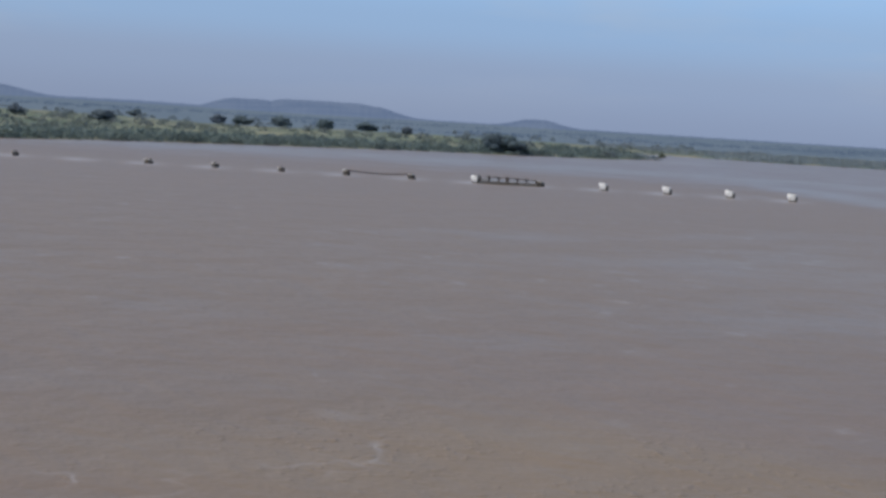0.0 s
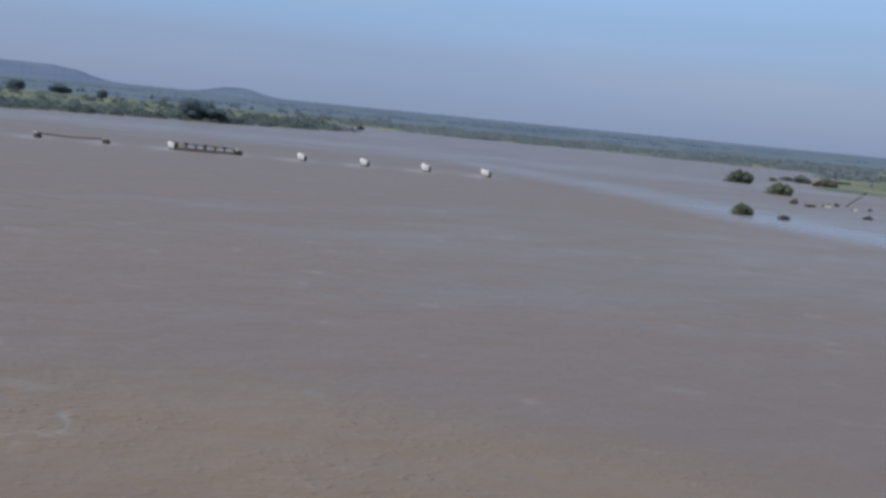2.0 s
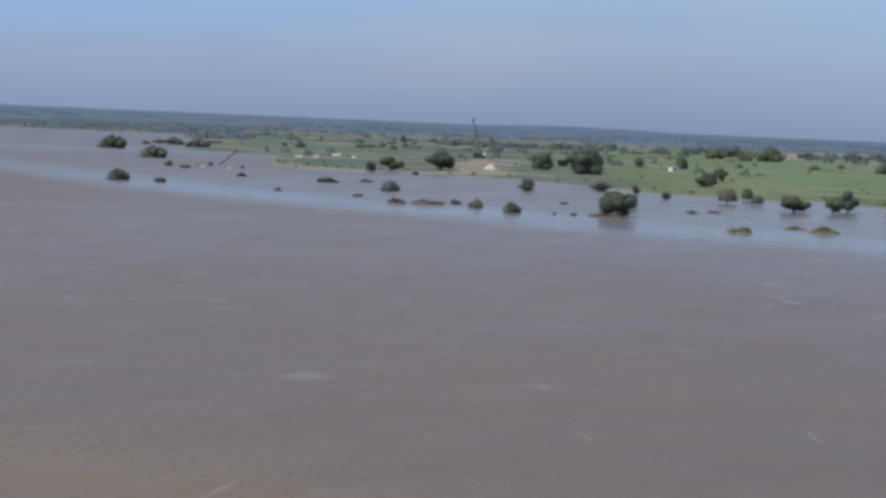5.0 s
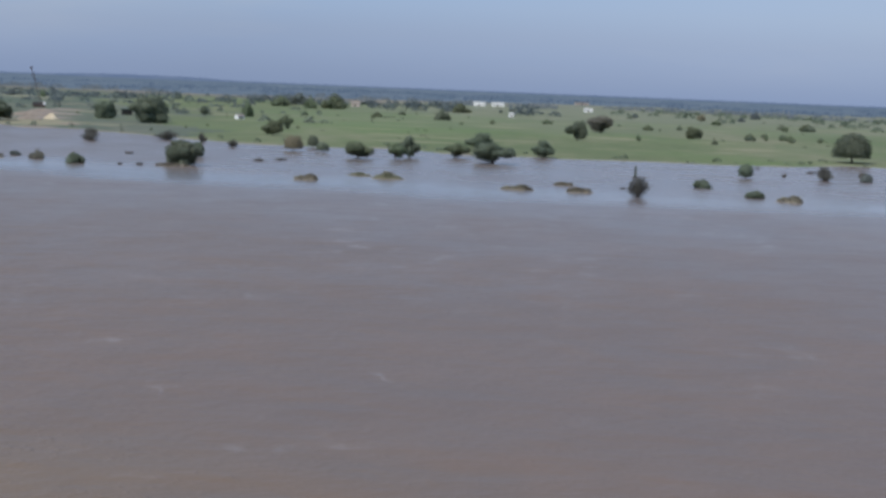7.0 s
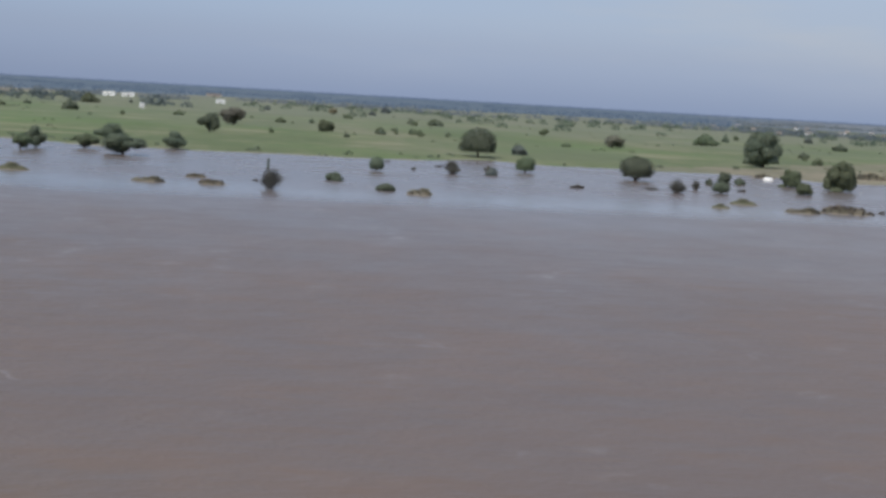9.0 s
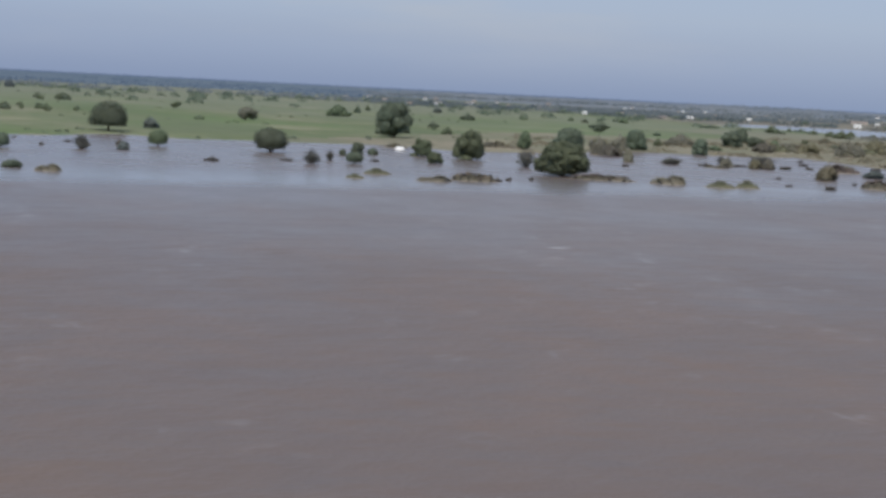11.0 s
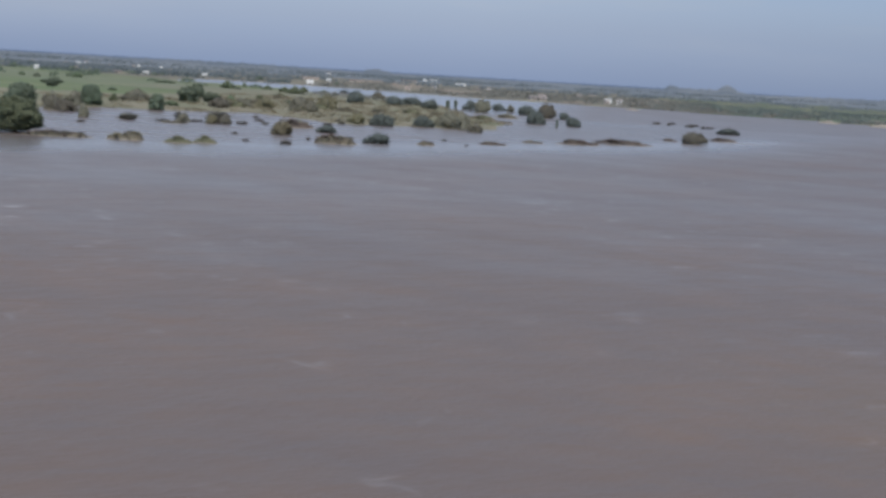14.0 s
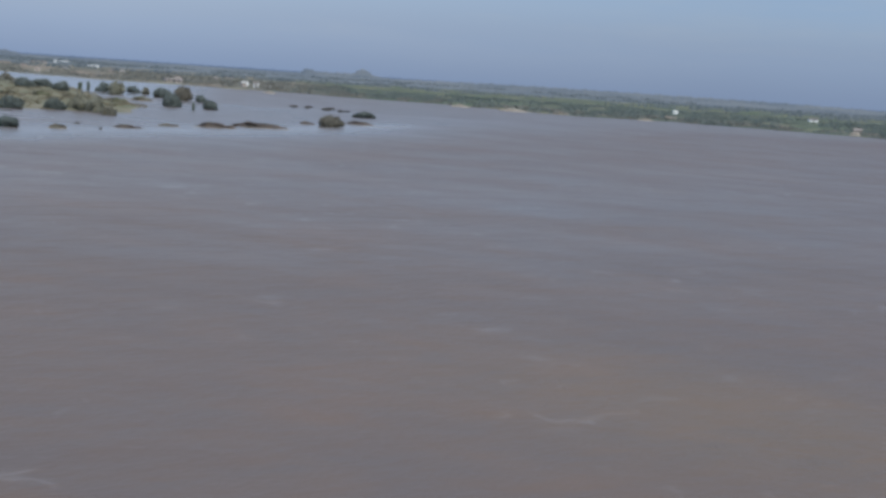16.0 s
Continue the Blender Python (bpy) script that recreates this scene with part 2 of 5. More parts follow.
def land_material(name, stops, scale, pale, lush=None, bare=0.62):
    m, n, l, s = material(name)
    a = noise_at(n, l, scale, 5, 0.6, (1.1, 0.30, 1))
    b = noise_at(n, l, scale * 9, 4, 0.65, (1.0, 0.4, 1))
    fac = maths(n, l, "ADD", maths(n, l, "MULTIPLY", a, 0.66), maths(n, l, "MULTIPLY", b, 0.34))
    col = tint(n, l, fac, stops)
    if lush:
        # wetter, brighter turf in broad patches
        w = n.new("ShaderNodeMapRange")
        w.inputs["From Min"].default_value, w.inputs["From Max"].default_value = 0.46, 0.62
        w.inputs["To Max"].default_value = 0.85
        l.new(noise_at(n, l, scale * 0.55, 4, 0.6, (0.8, 0.5, 1), 0.3), w.inputs["Value"])
        col = mixed(n, l, w.outputs[0], col, lush)
    # distance haze painted in: turf mixed paler and greyer farther out
    far_haze = n.new("ShaderNodeAttribute")
    far_haze.attribute_name = "far_haze"
    col = mixed(n, l, far_haze.outputs["Fac"], col, (0.162, 0.172, 0.128))
    # bare silt and tracks
    c = noise_at(n, l, 0.05, 3, 0.5, (0.42, 0.60, 1), 0.05)
    r = n.new("ShaderNodeMapRange")
    r.inputs["From Min"].default_value, r.inputs["From Max"].default_value = bare, bare + 0.06
    r.inputs["To Max"].default_value = pale
    l.new(c, r.inputs["Value"])
    col = mixed(n, l, r.outputs[0], col, (0.245, 0.225, 0.150))
    # mud left here and there along the water's edge
    pos = n.new("ShaderNodeSeparateXYZ")
    tc = n.new("ShaderNodeTexCoord")
    l.new(tc.outputs["Object"], pos.inputs[0])
    e = n.new("ShaderNodeMapRange")
    e.inputs["From Min"].default_value, e.inputs["From Max"].default_value = 0.20, 0.08
    e.inputs["To Max"].default_value = 0.8
    l.new(maths(n, l, "ADD", pos.outputs["Z"], maths(n, l, "MULTIPLY", maths(n, l, "SUBTRACT", noise_at(n, l, 0.05, 4, 0.65), 0.42), 0.9)), e.inputs["Value"])
    col = mixed(n, l, e.outputs[0], col, (0.225, 0.205, 0.150))
    l.new(col, s.inputs["Base Color"])
    s.inputs["Roughness"].default_value = 0.95
    s.inputs["Specular IOR Level"].default_value = 0.1
    bumped(n, l, s, b, 0.6, 0.4)
    return m


WATER = water_material()
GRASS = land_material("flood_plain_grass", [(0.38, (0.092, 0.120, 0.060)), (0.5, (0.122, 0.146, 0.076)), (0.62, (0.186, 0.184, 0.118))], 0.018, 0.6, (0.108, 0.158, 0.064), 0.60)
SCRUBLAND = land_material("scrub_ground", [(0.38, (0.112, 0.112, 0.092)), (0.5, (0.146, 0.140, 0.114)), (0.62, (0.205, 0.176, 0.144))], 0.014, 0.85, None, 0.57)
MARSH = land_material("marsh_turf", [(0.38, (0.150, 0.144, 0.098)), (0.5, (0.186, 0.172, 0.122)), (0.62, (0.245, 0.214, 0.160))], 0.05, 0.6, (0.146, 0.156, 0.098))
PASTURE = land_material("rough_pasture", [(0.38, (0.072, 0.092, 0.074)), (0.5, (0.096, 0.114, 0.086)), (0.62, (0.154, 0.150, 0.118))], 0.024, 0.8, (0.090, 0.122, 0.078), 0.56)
LEAF_DARK = foliage("dark_green_leaves", (0.120, 0.150, 0.108), (0.178, 0.206, 0.148), 0.35, 0.42)
LEAF_MID = foliage("green_leaves", (0.130, 0.164, 0.102), (0.190, 0.222, 0.140), 0.35, 0.42)
LEAF_OLIVE = foliage("olive_leaves", (0.206, 0.190, 0.128), (0.276, 0.252, 0.176), 0.35, 0.42)
LEAF_SILT = foliage("silt_covered_leaves", (0.174, 0.170, 0.138), (0.246, 0.236, 0.194), 0.4, 0.42)
# marsh leaves: silt colour, plus haze put in as a paler tone
LEAF_MARSH = foliage("haze_paled_silted_marsh_leaves", (0.200, 0.196, 0.158), (0.286, 0.272, 0.216), 0.4, 0.42)
LEAF_OUTER = foliage("grey_blue_marsh_leaves", (0.158, 0.184, 0.176), (0.216, 0.242, 0.222), 0.2, 0.45)
GRASS_TALL = foliage("tall_yellowed_grass", (0.192, 0.174, 0.116), (0.268, 0.240, 0.166), 0.4, 0.25)
LEAF_WET = foliage("wet_grey_leaves", (0.112, 0.114, 0.102), (0.166, 0.164, 0.144), 0.4, 0.35)
DRIFT = foliage("wet_dark_drift_leaves", (0.070, 0.068, 0.060), (0.128, 0.118, 0.100), 0.4, 0.2)
REED_BROWN = foliage("dead_brown_reeds", (0.112, 0.086, 0.072), (0.178, 0.140, 0.112), 0.4, 0.15)
GRASS_OLIVE = foliage("tall_olive_grass", (0.176, 0.174, 0.106), (0.244, 0.234, 0.150), 0.4, 0.25)
# bank and far leaves: distance haze put into the colour, paler and mostly bluer
LEAF_BANK = foliage("hazed_bank_leaves", (0.142, 0.168, 0.158), (0.196, 0.222, 0.196), 0.1, 0.45, 0.8)
LEAF_TEAL = foliage("teal_bank_leaves", (0.120, 0.158, 0.150), (0.172, 0.210, 0.188), 0.1, 0.45, 0.8)
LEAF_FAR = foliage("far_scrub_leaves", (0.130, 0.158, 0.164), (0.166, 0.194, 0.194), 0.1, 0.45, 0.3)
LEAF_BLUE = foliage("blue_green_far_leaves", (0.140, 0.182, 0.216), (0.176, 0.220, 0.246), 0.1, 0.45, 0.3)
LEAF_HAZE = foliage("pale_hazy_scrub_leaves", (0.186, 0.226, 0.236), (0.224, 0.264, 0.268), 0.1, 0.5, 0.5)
LEAF_HAZE_BROWN = foliage("haze_paled_brown_scrub_leaves", (0.202, 0.196, 0.176), (0.256, 0.240, 0.210), 0.1, 0.45, 0.9)
BARK = plain("grey_brown_bark", (0.050, 0.038, 0.028), (0.130, 0.105, 0.080), 3.0, 0.9, 0.6)
SILT_TURF = plain("silt_covered_turf", (0.062, 0.060, 0.044), (0.135, 0.118, 0.084), 3.0, 0.95, 0.6)
BROWN_TURF = plain("dark_brown_drift_turf", (0.050, 0.040, 0.034), (0.115, 0.090, 0.074), 3.0, 0.95, 0.6)
OLIVE_TURF = plain("olive_turf", (0.062, 0.070, 0.042), (0.130, 0.126, 0.076), 3.0, 0.95, 0.6)
MUD = plain("brown_mud", (0.160, 0.138, 0.110), (0.290, 0.255, 0.205), 0.8, 0.9, 0.5)
BUFF = plain("buff_weathered_stone", (0.420, 0.395, 0.350), (0.620, 0.590, 0.535), 1.4, 0.85, 0.4)
EARTH = plain("reddish_earth", (0.150, 0.122, 0.098), (0.260, 0.218, 0.176), 0.6, 0.95, 0.6)
SLUMP = plain("pale_slumped_earth", (0.185, 0.162, 0.135), (0.280, 0.248, 0.208), 0.5, 0.95, 0.6)
SAND = plain("pale_sand", (0.340, 0.280, 0.190), (0.560, 0.490, 0.360), 0.7, 0.95, 0.4)
CONCRETE = plain("pale_weathered_concrete", (0.620, 0.615, 0.600), (0.850, 0.845, 0.830), 1.4, 0.85, 0.4)
WET_STONE = plain("dark_wet_stone", (0.030, 0.026, 0.024), (0.085, 0.072, 0.060), 1.8, 0.55, 0.6)
STEEL = plain("rusted_dark_steel", (0.030, 0.024, 0.022), (0.105, 0.062, 0.045), 4.0, 0.7, 0.3, 0.4)
PALE = plain("pale_limestone", (0.340, 0.330, 0.270), (0.600, 0.585, 0.505), 1.6, 0.9, 0.5)
MACHINE = plain("dark_machine_paint", (0.035, 0.036, 0.038), (0.085, 0.082, 0.078), 2.0, 0.6, 0.2)
TARP = plain("faded_green_sheet", (0.060, 0.105, 0.100), (0.110, 0.165, 0.155), 1.5, 0.7, 0.2)
WHITEWASH = plain("whitewashed_wall", (0.740, 0.740, 0.725), (0.860, 0.860, 0.845), 0.6, 0.9, 0.15, vary=0.08)
MUDWALL = plain("mud_brick_wall", (0.320, 0.278, 0.252), (0.460, 0.402, 0.364), 0.7, 0.95, 0.3, vary=0.3)
ROOFING = plain("dull_sheet_roof", (0.160, 0.140, 0.125), (0.330, 0.300, 0.280), 0.8, 0.6, 0.2, 0.2, vary=0.5)
TILES = plain("reddish_roof", (0.180, 0.158, 0.148), (0.250, 0.222, 0.208), 0.9, 0.85, 0.3, vary=0.3)
OPENING = plain("dark_opening", (0.018, 0.018, 0.020), (0.035, 0.034, 0.036), 1.0, 0.5, 0.1)
PAINT = plain("white_boat_paint", (0.620, 0.620, 0.600), (0.800, 0.800, 0.780), 2.0, 0.5, 0.1)


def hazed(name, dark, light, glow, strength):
    """A far backdrop of dull tones, its haze painted in as a bluish emission."""
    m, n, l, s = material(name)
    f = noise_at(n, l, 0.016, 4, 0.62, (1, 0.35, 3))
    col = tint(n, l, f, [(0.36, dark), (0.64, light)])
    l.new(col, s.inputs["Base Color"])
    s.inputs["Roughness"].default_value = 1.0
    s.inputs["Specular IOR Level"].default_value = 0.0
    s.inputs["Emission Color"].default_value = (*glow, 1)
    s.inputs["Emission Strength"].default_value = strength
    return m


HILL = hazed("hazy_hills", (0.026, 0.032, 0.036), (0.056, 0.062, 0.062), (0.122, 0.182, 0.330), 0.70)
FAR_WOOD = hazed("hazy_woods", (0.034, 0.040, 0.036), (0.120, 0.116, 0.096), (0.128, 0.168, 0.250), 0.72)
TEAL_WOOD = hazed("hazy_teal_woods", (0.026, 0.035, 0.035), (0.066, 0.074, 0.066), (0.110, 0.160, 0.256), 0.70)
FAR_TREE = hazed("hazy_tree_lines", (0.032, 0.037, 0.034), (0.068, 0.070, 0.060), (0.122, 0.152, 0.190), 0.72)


# ---- builders ----
def mesh_of(name, verts, faces, mat, smooth=False):
    me = bpy.data.meshes.new(name)
    me.from_pydata([tuple(map(float, v)) for v in verts], [], [tuple(map(int, f)) for f in faces])
    me.materials.append(mat)
    if smooth:
        me.polygons.foreach_set("use_smooth", [True] * len(me.polygons))
    me.update()
    return me


def part_mesh(name, me, parent, label=""):
    ob = new(name, me)
    ob.parent = parent
    return tagged(ob, label)


def part(name, bm, mat, parent, label="", smooth=False):
    me = bpy.data.meshes.new(name)
    bm.to_mesh(me)
    bm.free()
    me.materials.append(mat)
    if smooth:
        me.polygons.foreach_set("use_smooth", [True] * len(me.polygons))
    return part_mesh(name, me, parent, label)


def box(bm, x0, x1, y0, y1, z0, z1, bevel=0.0):
    vs = [bm.verts.new((x, y, z)) for x in (x0, x1) for y in (y0, y1) for z in (z0, z1)]
    fs = [bm.faces.new([vs[i] for i in q]) for q in ((0, 1, 3, 2), (4, 6, 7, 5), (0, 4, 5, 1), (2, 3, 7, 6), (0, 2, 6, 4), (1, 5, 7, 3))]
    if bevel:
        bmesh.ops.bevel(bm, geom=list({e for f in fs for e in f.edges}), offset=bevel, segments=2, affect="EDGES", profile=0.6)
    return vs


def limb(verts, faces, a, b, ra, rb, sides=6):
    """A tapered round stick from a to b, added to lists."""
    a, b = np.array(a, float), np.array(b, float)
    d = b - a
    d = d / (np.linalg.norm(d) + 1e-9)
    u = np.cross(d, (0.3, 0.9, 0.2))
    u /= np.linalg.norm(u)
    v = np.cross(d, u)
    k = len(verts)
    for c, r in ((a, ra), (b, rb)):
        for i in range(sides):
            t = 2 * math.pi * i / sides
            verts.append(c + r * (math.cos(t) * u + math.sin(t) * v))
    for i in range(sides):
        j = (i + 1) % sides
        faces.append((k + i, k + j, k + sides + j, k + sides + i))
    faces.append(tuple(k + sides + i for i in range(sides)))


def leaf_quads(rng, centres, size, normals=None):
    """Small leaf clusters, four corners each; along a skin where its normals are given, else at random turns."""
    n = len(centres)
    w = rng.normal(size=(n, 3))
    if normals is not None:
        w = normals + 0.65 * w
    w /= np.linalg.norm(w, axis=1)[:, None] + 1e-9
    u = np.cross(w, rng.normal(size=(n, 3)))
    u /= np.linalg.norm(u, axis=1)[:, None] + 1e-9
    v = np.cross(w, u)
    s = size * rng.uniform(0.6, 1.4, (n, 1))
    q = np.stack([centres - u * s, centres - v * s * 0.75, centres + u * s, centres + v * s * 0.75], 1)
    return q.reshape(-1, 3), np.arange(4 * n).reshape(n, 4)


def crown(rng, verts, faces, centre, radii, leaves, size, floor=-9.0, bumps=14, swell=0.24, core=0.90, skin=(0.86, 1.06), square=2.4):
    """One mass of foliage: an uneven rounded body under a skin of small leaves, cut off below the floor."""
    b = rng.normal(size=(bumps, 3))
    b /= np.linalg.norm(b, axis=1)[:, None]
    strength, sharp = rng.uniform(0.3, 1.0, bumps), rng.uniform(5, 14, bumps)
    centre, radii = np.array(centre, float), np.array(radii, float)

    def out(d):
        k = (strength * np.exp(sharp * (d @ b.T - 1))).max(1)
        full = (np.abs(d) ** square).sum(1) ** (-1 / square)
        return ((1 - swell + 1.25 * swell * k) * full)[:, None] * d * radii

    rings, sides = 9, 16
    t, u = np.meshgrid(np.linspace(0.12, math.pi - 0.12, rings), np.linspace(0, 2 * math.pi, sides, endpoint=False), indexing="ij")
    d = np.stack([np.sin(t) * np.cos(u), np.sin(t) * np.sin(u), np.cos(t)], -1).reshape(-1, 3)
    p = centre + core * out(d)
    p[:, 2] = np.maximum(p[:, 2], floor + 0.04 * np.sin(5 * u.ravel()) ** 2)
    k = len(verts)
    verts += p.tolist()
    for i in range(rings - 1):
        for j in range(sides):
            q = (j + 1) % sides
            faces.append((k + i * sides + j, k + (i + 1) * sides + j, k + (i + 1) * sides + q, k + i * sides + q))
    faces.append(tuple(k + j for j in range(sides)))
    faces.append(tuple(k + (rings - 1) * sides + j for j in reversed(range(sides))))
    d = rng.normal(size=(leaves, 3))
    d /= np.linalg.norm(d, axis=1)[:, None]
    p = centre + out(d) * rng.uniform(*skin, (leaves, 1))
    keep = p[:, 2] > floor - 0.02 + 0.05 * rng.uniform(size=leaves)
    v, f = leaf_quads(rng, p[keep], size, d[keep])
    k = len(verts)
    verts += v.tolist()
    faces += [tuple(k + i for i in q) for q in f.tolist()]


def fill_box(verts, wide=1.0, high=1.0):
    """Scales foliage so that it is one wide and one high."""
    v = np.array(verts)
    reach = np.quantile(np.abs(v[:, :2]), 0.985, axis=0)
    v[:, :2] *= 0.5 * wide / reach
    top = np.quantile(v[:, 2], 0.995)
    v[:, 2] = np.where(v[:, 2] > 0, v[:, 2] * high / top, v[:, 2])
    return v


def round_tree(seed, mat, low=0.10):
    """A broad crowned tree in a box one wide and one high, leafy almost to the ground."""
    rng = np.random.default_rng(seed)
    ob = new("tree")
    v, f = [], []
    limb(v, f, (0, 0, -0.12), (0.02, 0.01, 0.3), 0.05, 0.034)
    spread = []
    for count, q, z in ((5, 0.27, 0.22), (5, 0.26, 0.46), (3, 0.14, 0.66)):
        for a in rng.uniform(0, 6.28) + np.arange(count) * 6.283 / count:
            a, r = a + rng.normal() * 0.2, q * rng.uniform(0.75, 1.1)
            spread.append((r * math.cos(a), r * math.sin(a), z + rng.normal() * 0.08))
    for q in spread[:8]:
        limb(v, f, (0.02, 0.01, 0.14), q, 0.022, 0.008, 5)
    part_mesh("trunk", mesh_of("trunk", v, f, BARK), ob)
    v, f = [], []
    crown(rng, v, f, (rng.normal() * 0.05, rng.normal() * 0.05, 0.46), (0.41, 0.41, 0.50), 2200, 0.022, low, 12, 0.28)
    for x, y, z in spread:
        crown(rng, v, f, (x * rng.uniform(0.8, 1.15), y, z), (rng.uniform(0.16, 0.25), rng.uniform(0.16, 0.25), rng.uniform(0.17, 0.27)), 300, 0.022, low + rng.uniform(0, 0.08), 9, 0.30)
    part_mesh("crown", mesh_of("crown", fill_box(v), f, mat, True), ob)
    return ob


def ball_tree(seed, mat, low=0.13):
    """A tight evenly rounded crown, cut straight below, over a short trunk."""
    rng = np.random.default_rng(seed)
    ob = new("tree")
    v, f = [], []
    limb(v, f, (0, 0, -0.15), (0.01, 0, 0.4), 0.045, 0.035)
    for a in np.arange(5) * 1.257 + rng.uniform(0, 1):
        limb(v, f, (rng.normal() * 0.03, 0, 0.04), (0.28 * math.cos(a), 0.28 * math.sin(a), 0.4), 0.02, 0.008, 5)
    part_mesh("trunk", mesh_of("trunk", v, f, BARK), ob)
    v, f = [], []
    crown(rng, v, f, (0, 0, 0.42), (0.46, 0.46, 0.58), 3200, 0.021, low, 22, 0.20)
    part_mesh("crown", mesh_of("crown", fill_box(v), f, mat, True), ob)
    return ob


def thorn_tree(seed, mat, pads=5):
    """An open thorn tree: leaning forked stems under a few spreading masses of leaves."""
    rng = np.random.default_rng(seed)
    ob = new("tree")
    masses = [(rng.uniform(-0.14, 0.14), rng.normal() * 0.05, 0.62, 0.32, 0.30)]
    for i in range(1, pads):
        a = 6.283 * i / (pads - 1) + rng.uniform(-0.4, 0.4)
        q = rng.uniform(0.20, 0.34)
        masses.append((q * math.cos(a), q * math.sin(a), rng.uniform(0.28, 0.56), rng.uniform(0.22, 0.31), rng.uniform(0.18, 0.27)))
    for i in range(2):
        masses.append((rng.normal() * 0.15, rng.normal() * 0.15, 0.30, 0.24, 0.26))
    v, f = [], []
    fork = (0.04 * rng.normal(), 0.04 * rng.normal(), 0.16)
    limb(v, f, (-0.03, 0, -0.12), fork, 0.045, 0.034)
    trunk = part_mesh("trunk", mesh_of("trunk", v, f, BARK), ob)
    for x, y, z, r, h in masses:
        v, f = [], []
        limb(v, f, fork, (x, y, z - 0.05), 0.024, 0.010, 5)
        part_mesh("branch", mesh_of("branch", v, f, BARK), trunk)
    v, f = [], []
    for x, y, z, r, h in masses:
        crown(rng, v, f, (x, y, z), (r, r, h), int(9000 * r * r) + 250, 0.021, max(z - h * 0.95, 0.05), 10, 0.32, 0.84, (0.80, 1.14))
    part_mesh("crown", mesh_of("crown", fill_box(v, 1.12), f, mat, True), ob)
    return ob


def flat_tree(seed, mat):
    """A tree with a wide domed crown cut flat below, over a clear forked trunk."""
    rng = np.random.default_rng(seed)
    ob = new("tree")
    v, f = [], []
    limb(v, f, (0.02, 0, -0.12), (0, 0.01, 0.20), 0.040, 0.030)
    trunk = part_mesh("trunk", mesh_of("trunk", v, f, BARK), ob)
    for a in np.arange(6) * 1.047 + rng.uniform(0, 1):
        v, f = [], []
        limb(v, f, (0, 0.01, 0.16), (0.30 * math.cos(a), 0.30 * math.sin(a), 0.34), 0.018, 0.007, 5)
        part_mesh("branch", mesh_of("branch", v, f, BARK), trunk)
    v, f = [], []
    crown(rng, v, f, (0, 0, 0.36), (0.50, 0.50, 0.64), 3200, 0.022, 0.16, 18, 0.22)
    part_mesh("crown", mesh_of("crown", fill_box(v), f, mat, True), ob)
    return ob


def shrub(seed, mat, leaves=800, tall=1.0, size=0.04):
    """A dense low dome of leaves on many stems."""
    rng = np.random.default_rng(seed)
    ob = new("shrub")
    around = []
    for a in np.arange(7) * 0.898 + rng.uniform(0, 0.9):
        q = rng.uniform(0.14, 0.34)
        around.append((q * math.cos(a), q * math.sin(a), rng.uniform(0.2, 1.0) * (0.62 - 1.2 * q)))
    v, f = [], []
    for x, y, z in around:
        limb(v, f, (x * 0.3, y * 0.3, -0.25), (x, y, z), 0.014, 0.006, 5)
    part_mesh("stems", mesh_of("stems", v, f, BARK), ob)
    v, f = [], []
    crown(rng, v, f, (rng.normal() * 0.08, 0, 0.02), (0.38, 0.38, 0.80), leaves, size * 0.75, -0.12, 10, 0.36, 0.86, (0.82, 1.12), 2.0)
    for x, y, z in around:
        crown(rng, v, f, (x, y, z), (rng.uniform(0.13, 0.22), rng.uniform(0.13, 0.22), rng.uniform(0.18, 0.36)), leaves // 3, size * 0.75, -0.12, 8, 0.34, 0.86, (0.80, 1.14), 2.0)
    # rounded off towards the top
    v = fill_box(v)
    v[:, :2] *= 0.50 + 0.54 * np.sqrt(1 - 0.96 * np.clip(v[:, 2:], 0, 1) ** 2)
    part_mesh("foliage", mesh_of("foliage", v, f, mat, True), ob)
    return ob


def drowned_shrub(seed):
    """A half-drowned shrub: bare stems, thin silted leaves."""
    rng = np.random.default_rng(seed)
    ob = new("drowned_shrub")
    v, f, tips = [], [], []
    for i in range(26):
        a, q = rng.uniform(0, 6.28), rng.uniform(0.1, 0.48)
        tip = np.array((q * math.cos(a), q * math.sin(a), rng.uniform(0.45, 1.0) * (1.05 - q)))
        mid = tip * (0.55, 0.55, 0.5) + rng.normal(size=3) * 0.03
        limb(v, f, (tip[0] * 0.25, tip[1] * 0.25, -0.25), mid, 0.014, 0.010, 5)
        limb(v, f, mid, tip, 0.010, 0.004, 4)
        tips += [mid, tip, (mid + tip) / 2]
    part_mesh("stems", mesh_of("stems", v, f, BARK), ob)
    tips = np.array(tips)
    p = tips[rng.integers(0, len(tips), 2100)] + rng.normal(size=(2100, 3)) * 0.075
    p[:, :2] *= 1.25
    v, f = leaf_quads(rng, p[p[:, 2] > -0.05], 0.036)
    part_mesh("foliage", mesh_of("foliage", v, f, LEAF_WET), ob)
    return ob


def slim_tree(seed):
    rng = np.random.default_rng(seed)
    ob = new("slim_tree")
    v, f = [], []
    limb(v, f, (0, 0, -0.1), (0.03, 0, 0.9), 0.10, 0.03)
    part_mesh("trunk", mesh_of("trunk", v, f, BARK), ob)
    v, f = [], []
    for z in (0.22, 0.46, 0.70):
        crown(rng, v, f, (rng.normal() * 0.06, rng.normal() * 0.06, z), (0.44 - 0.16 * z, 0.44 - 0.16 * z, 0.28), 420, 0.05, 0.02, 8, 0.3)
    part_mesh("crown", mesh_of("crown", v, f, LEAF_DARK, True), ob)
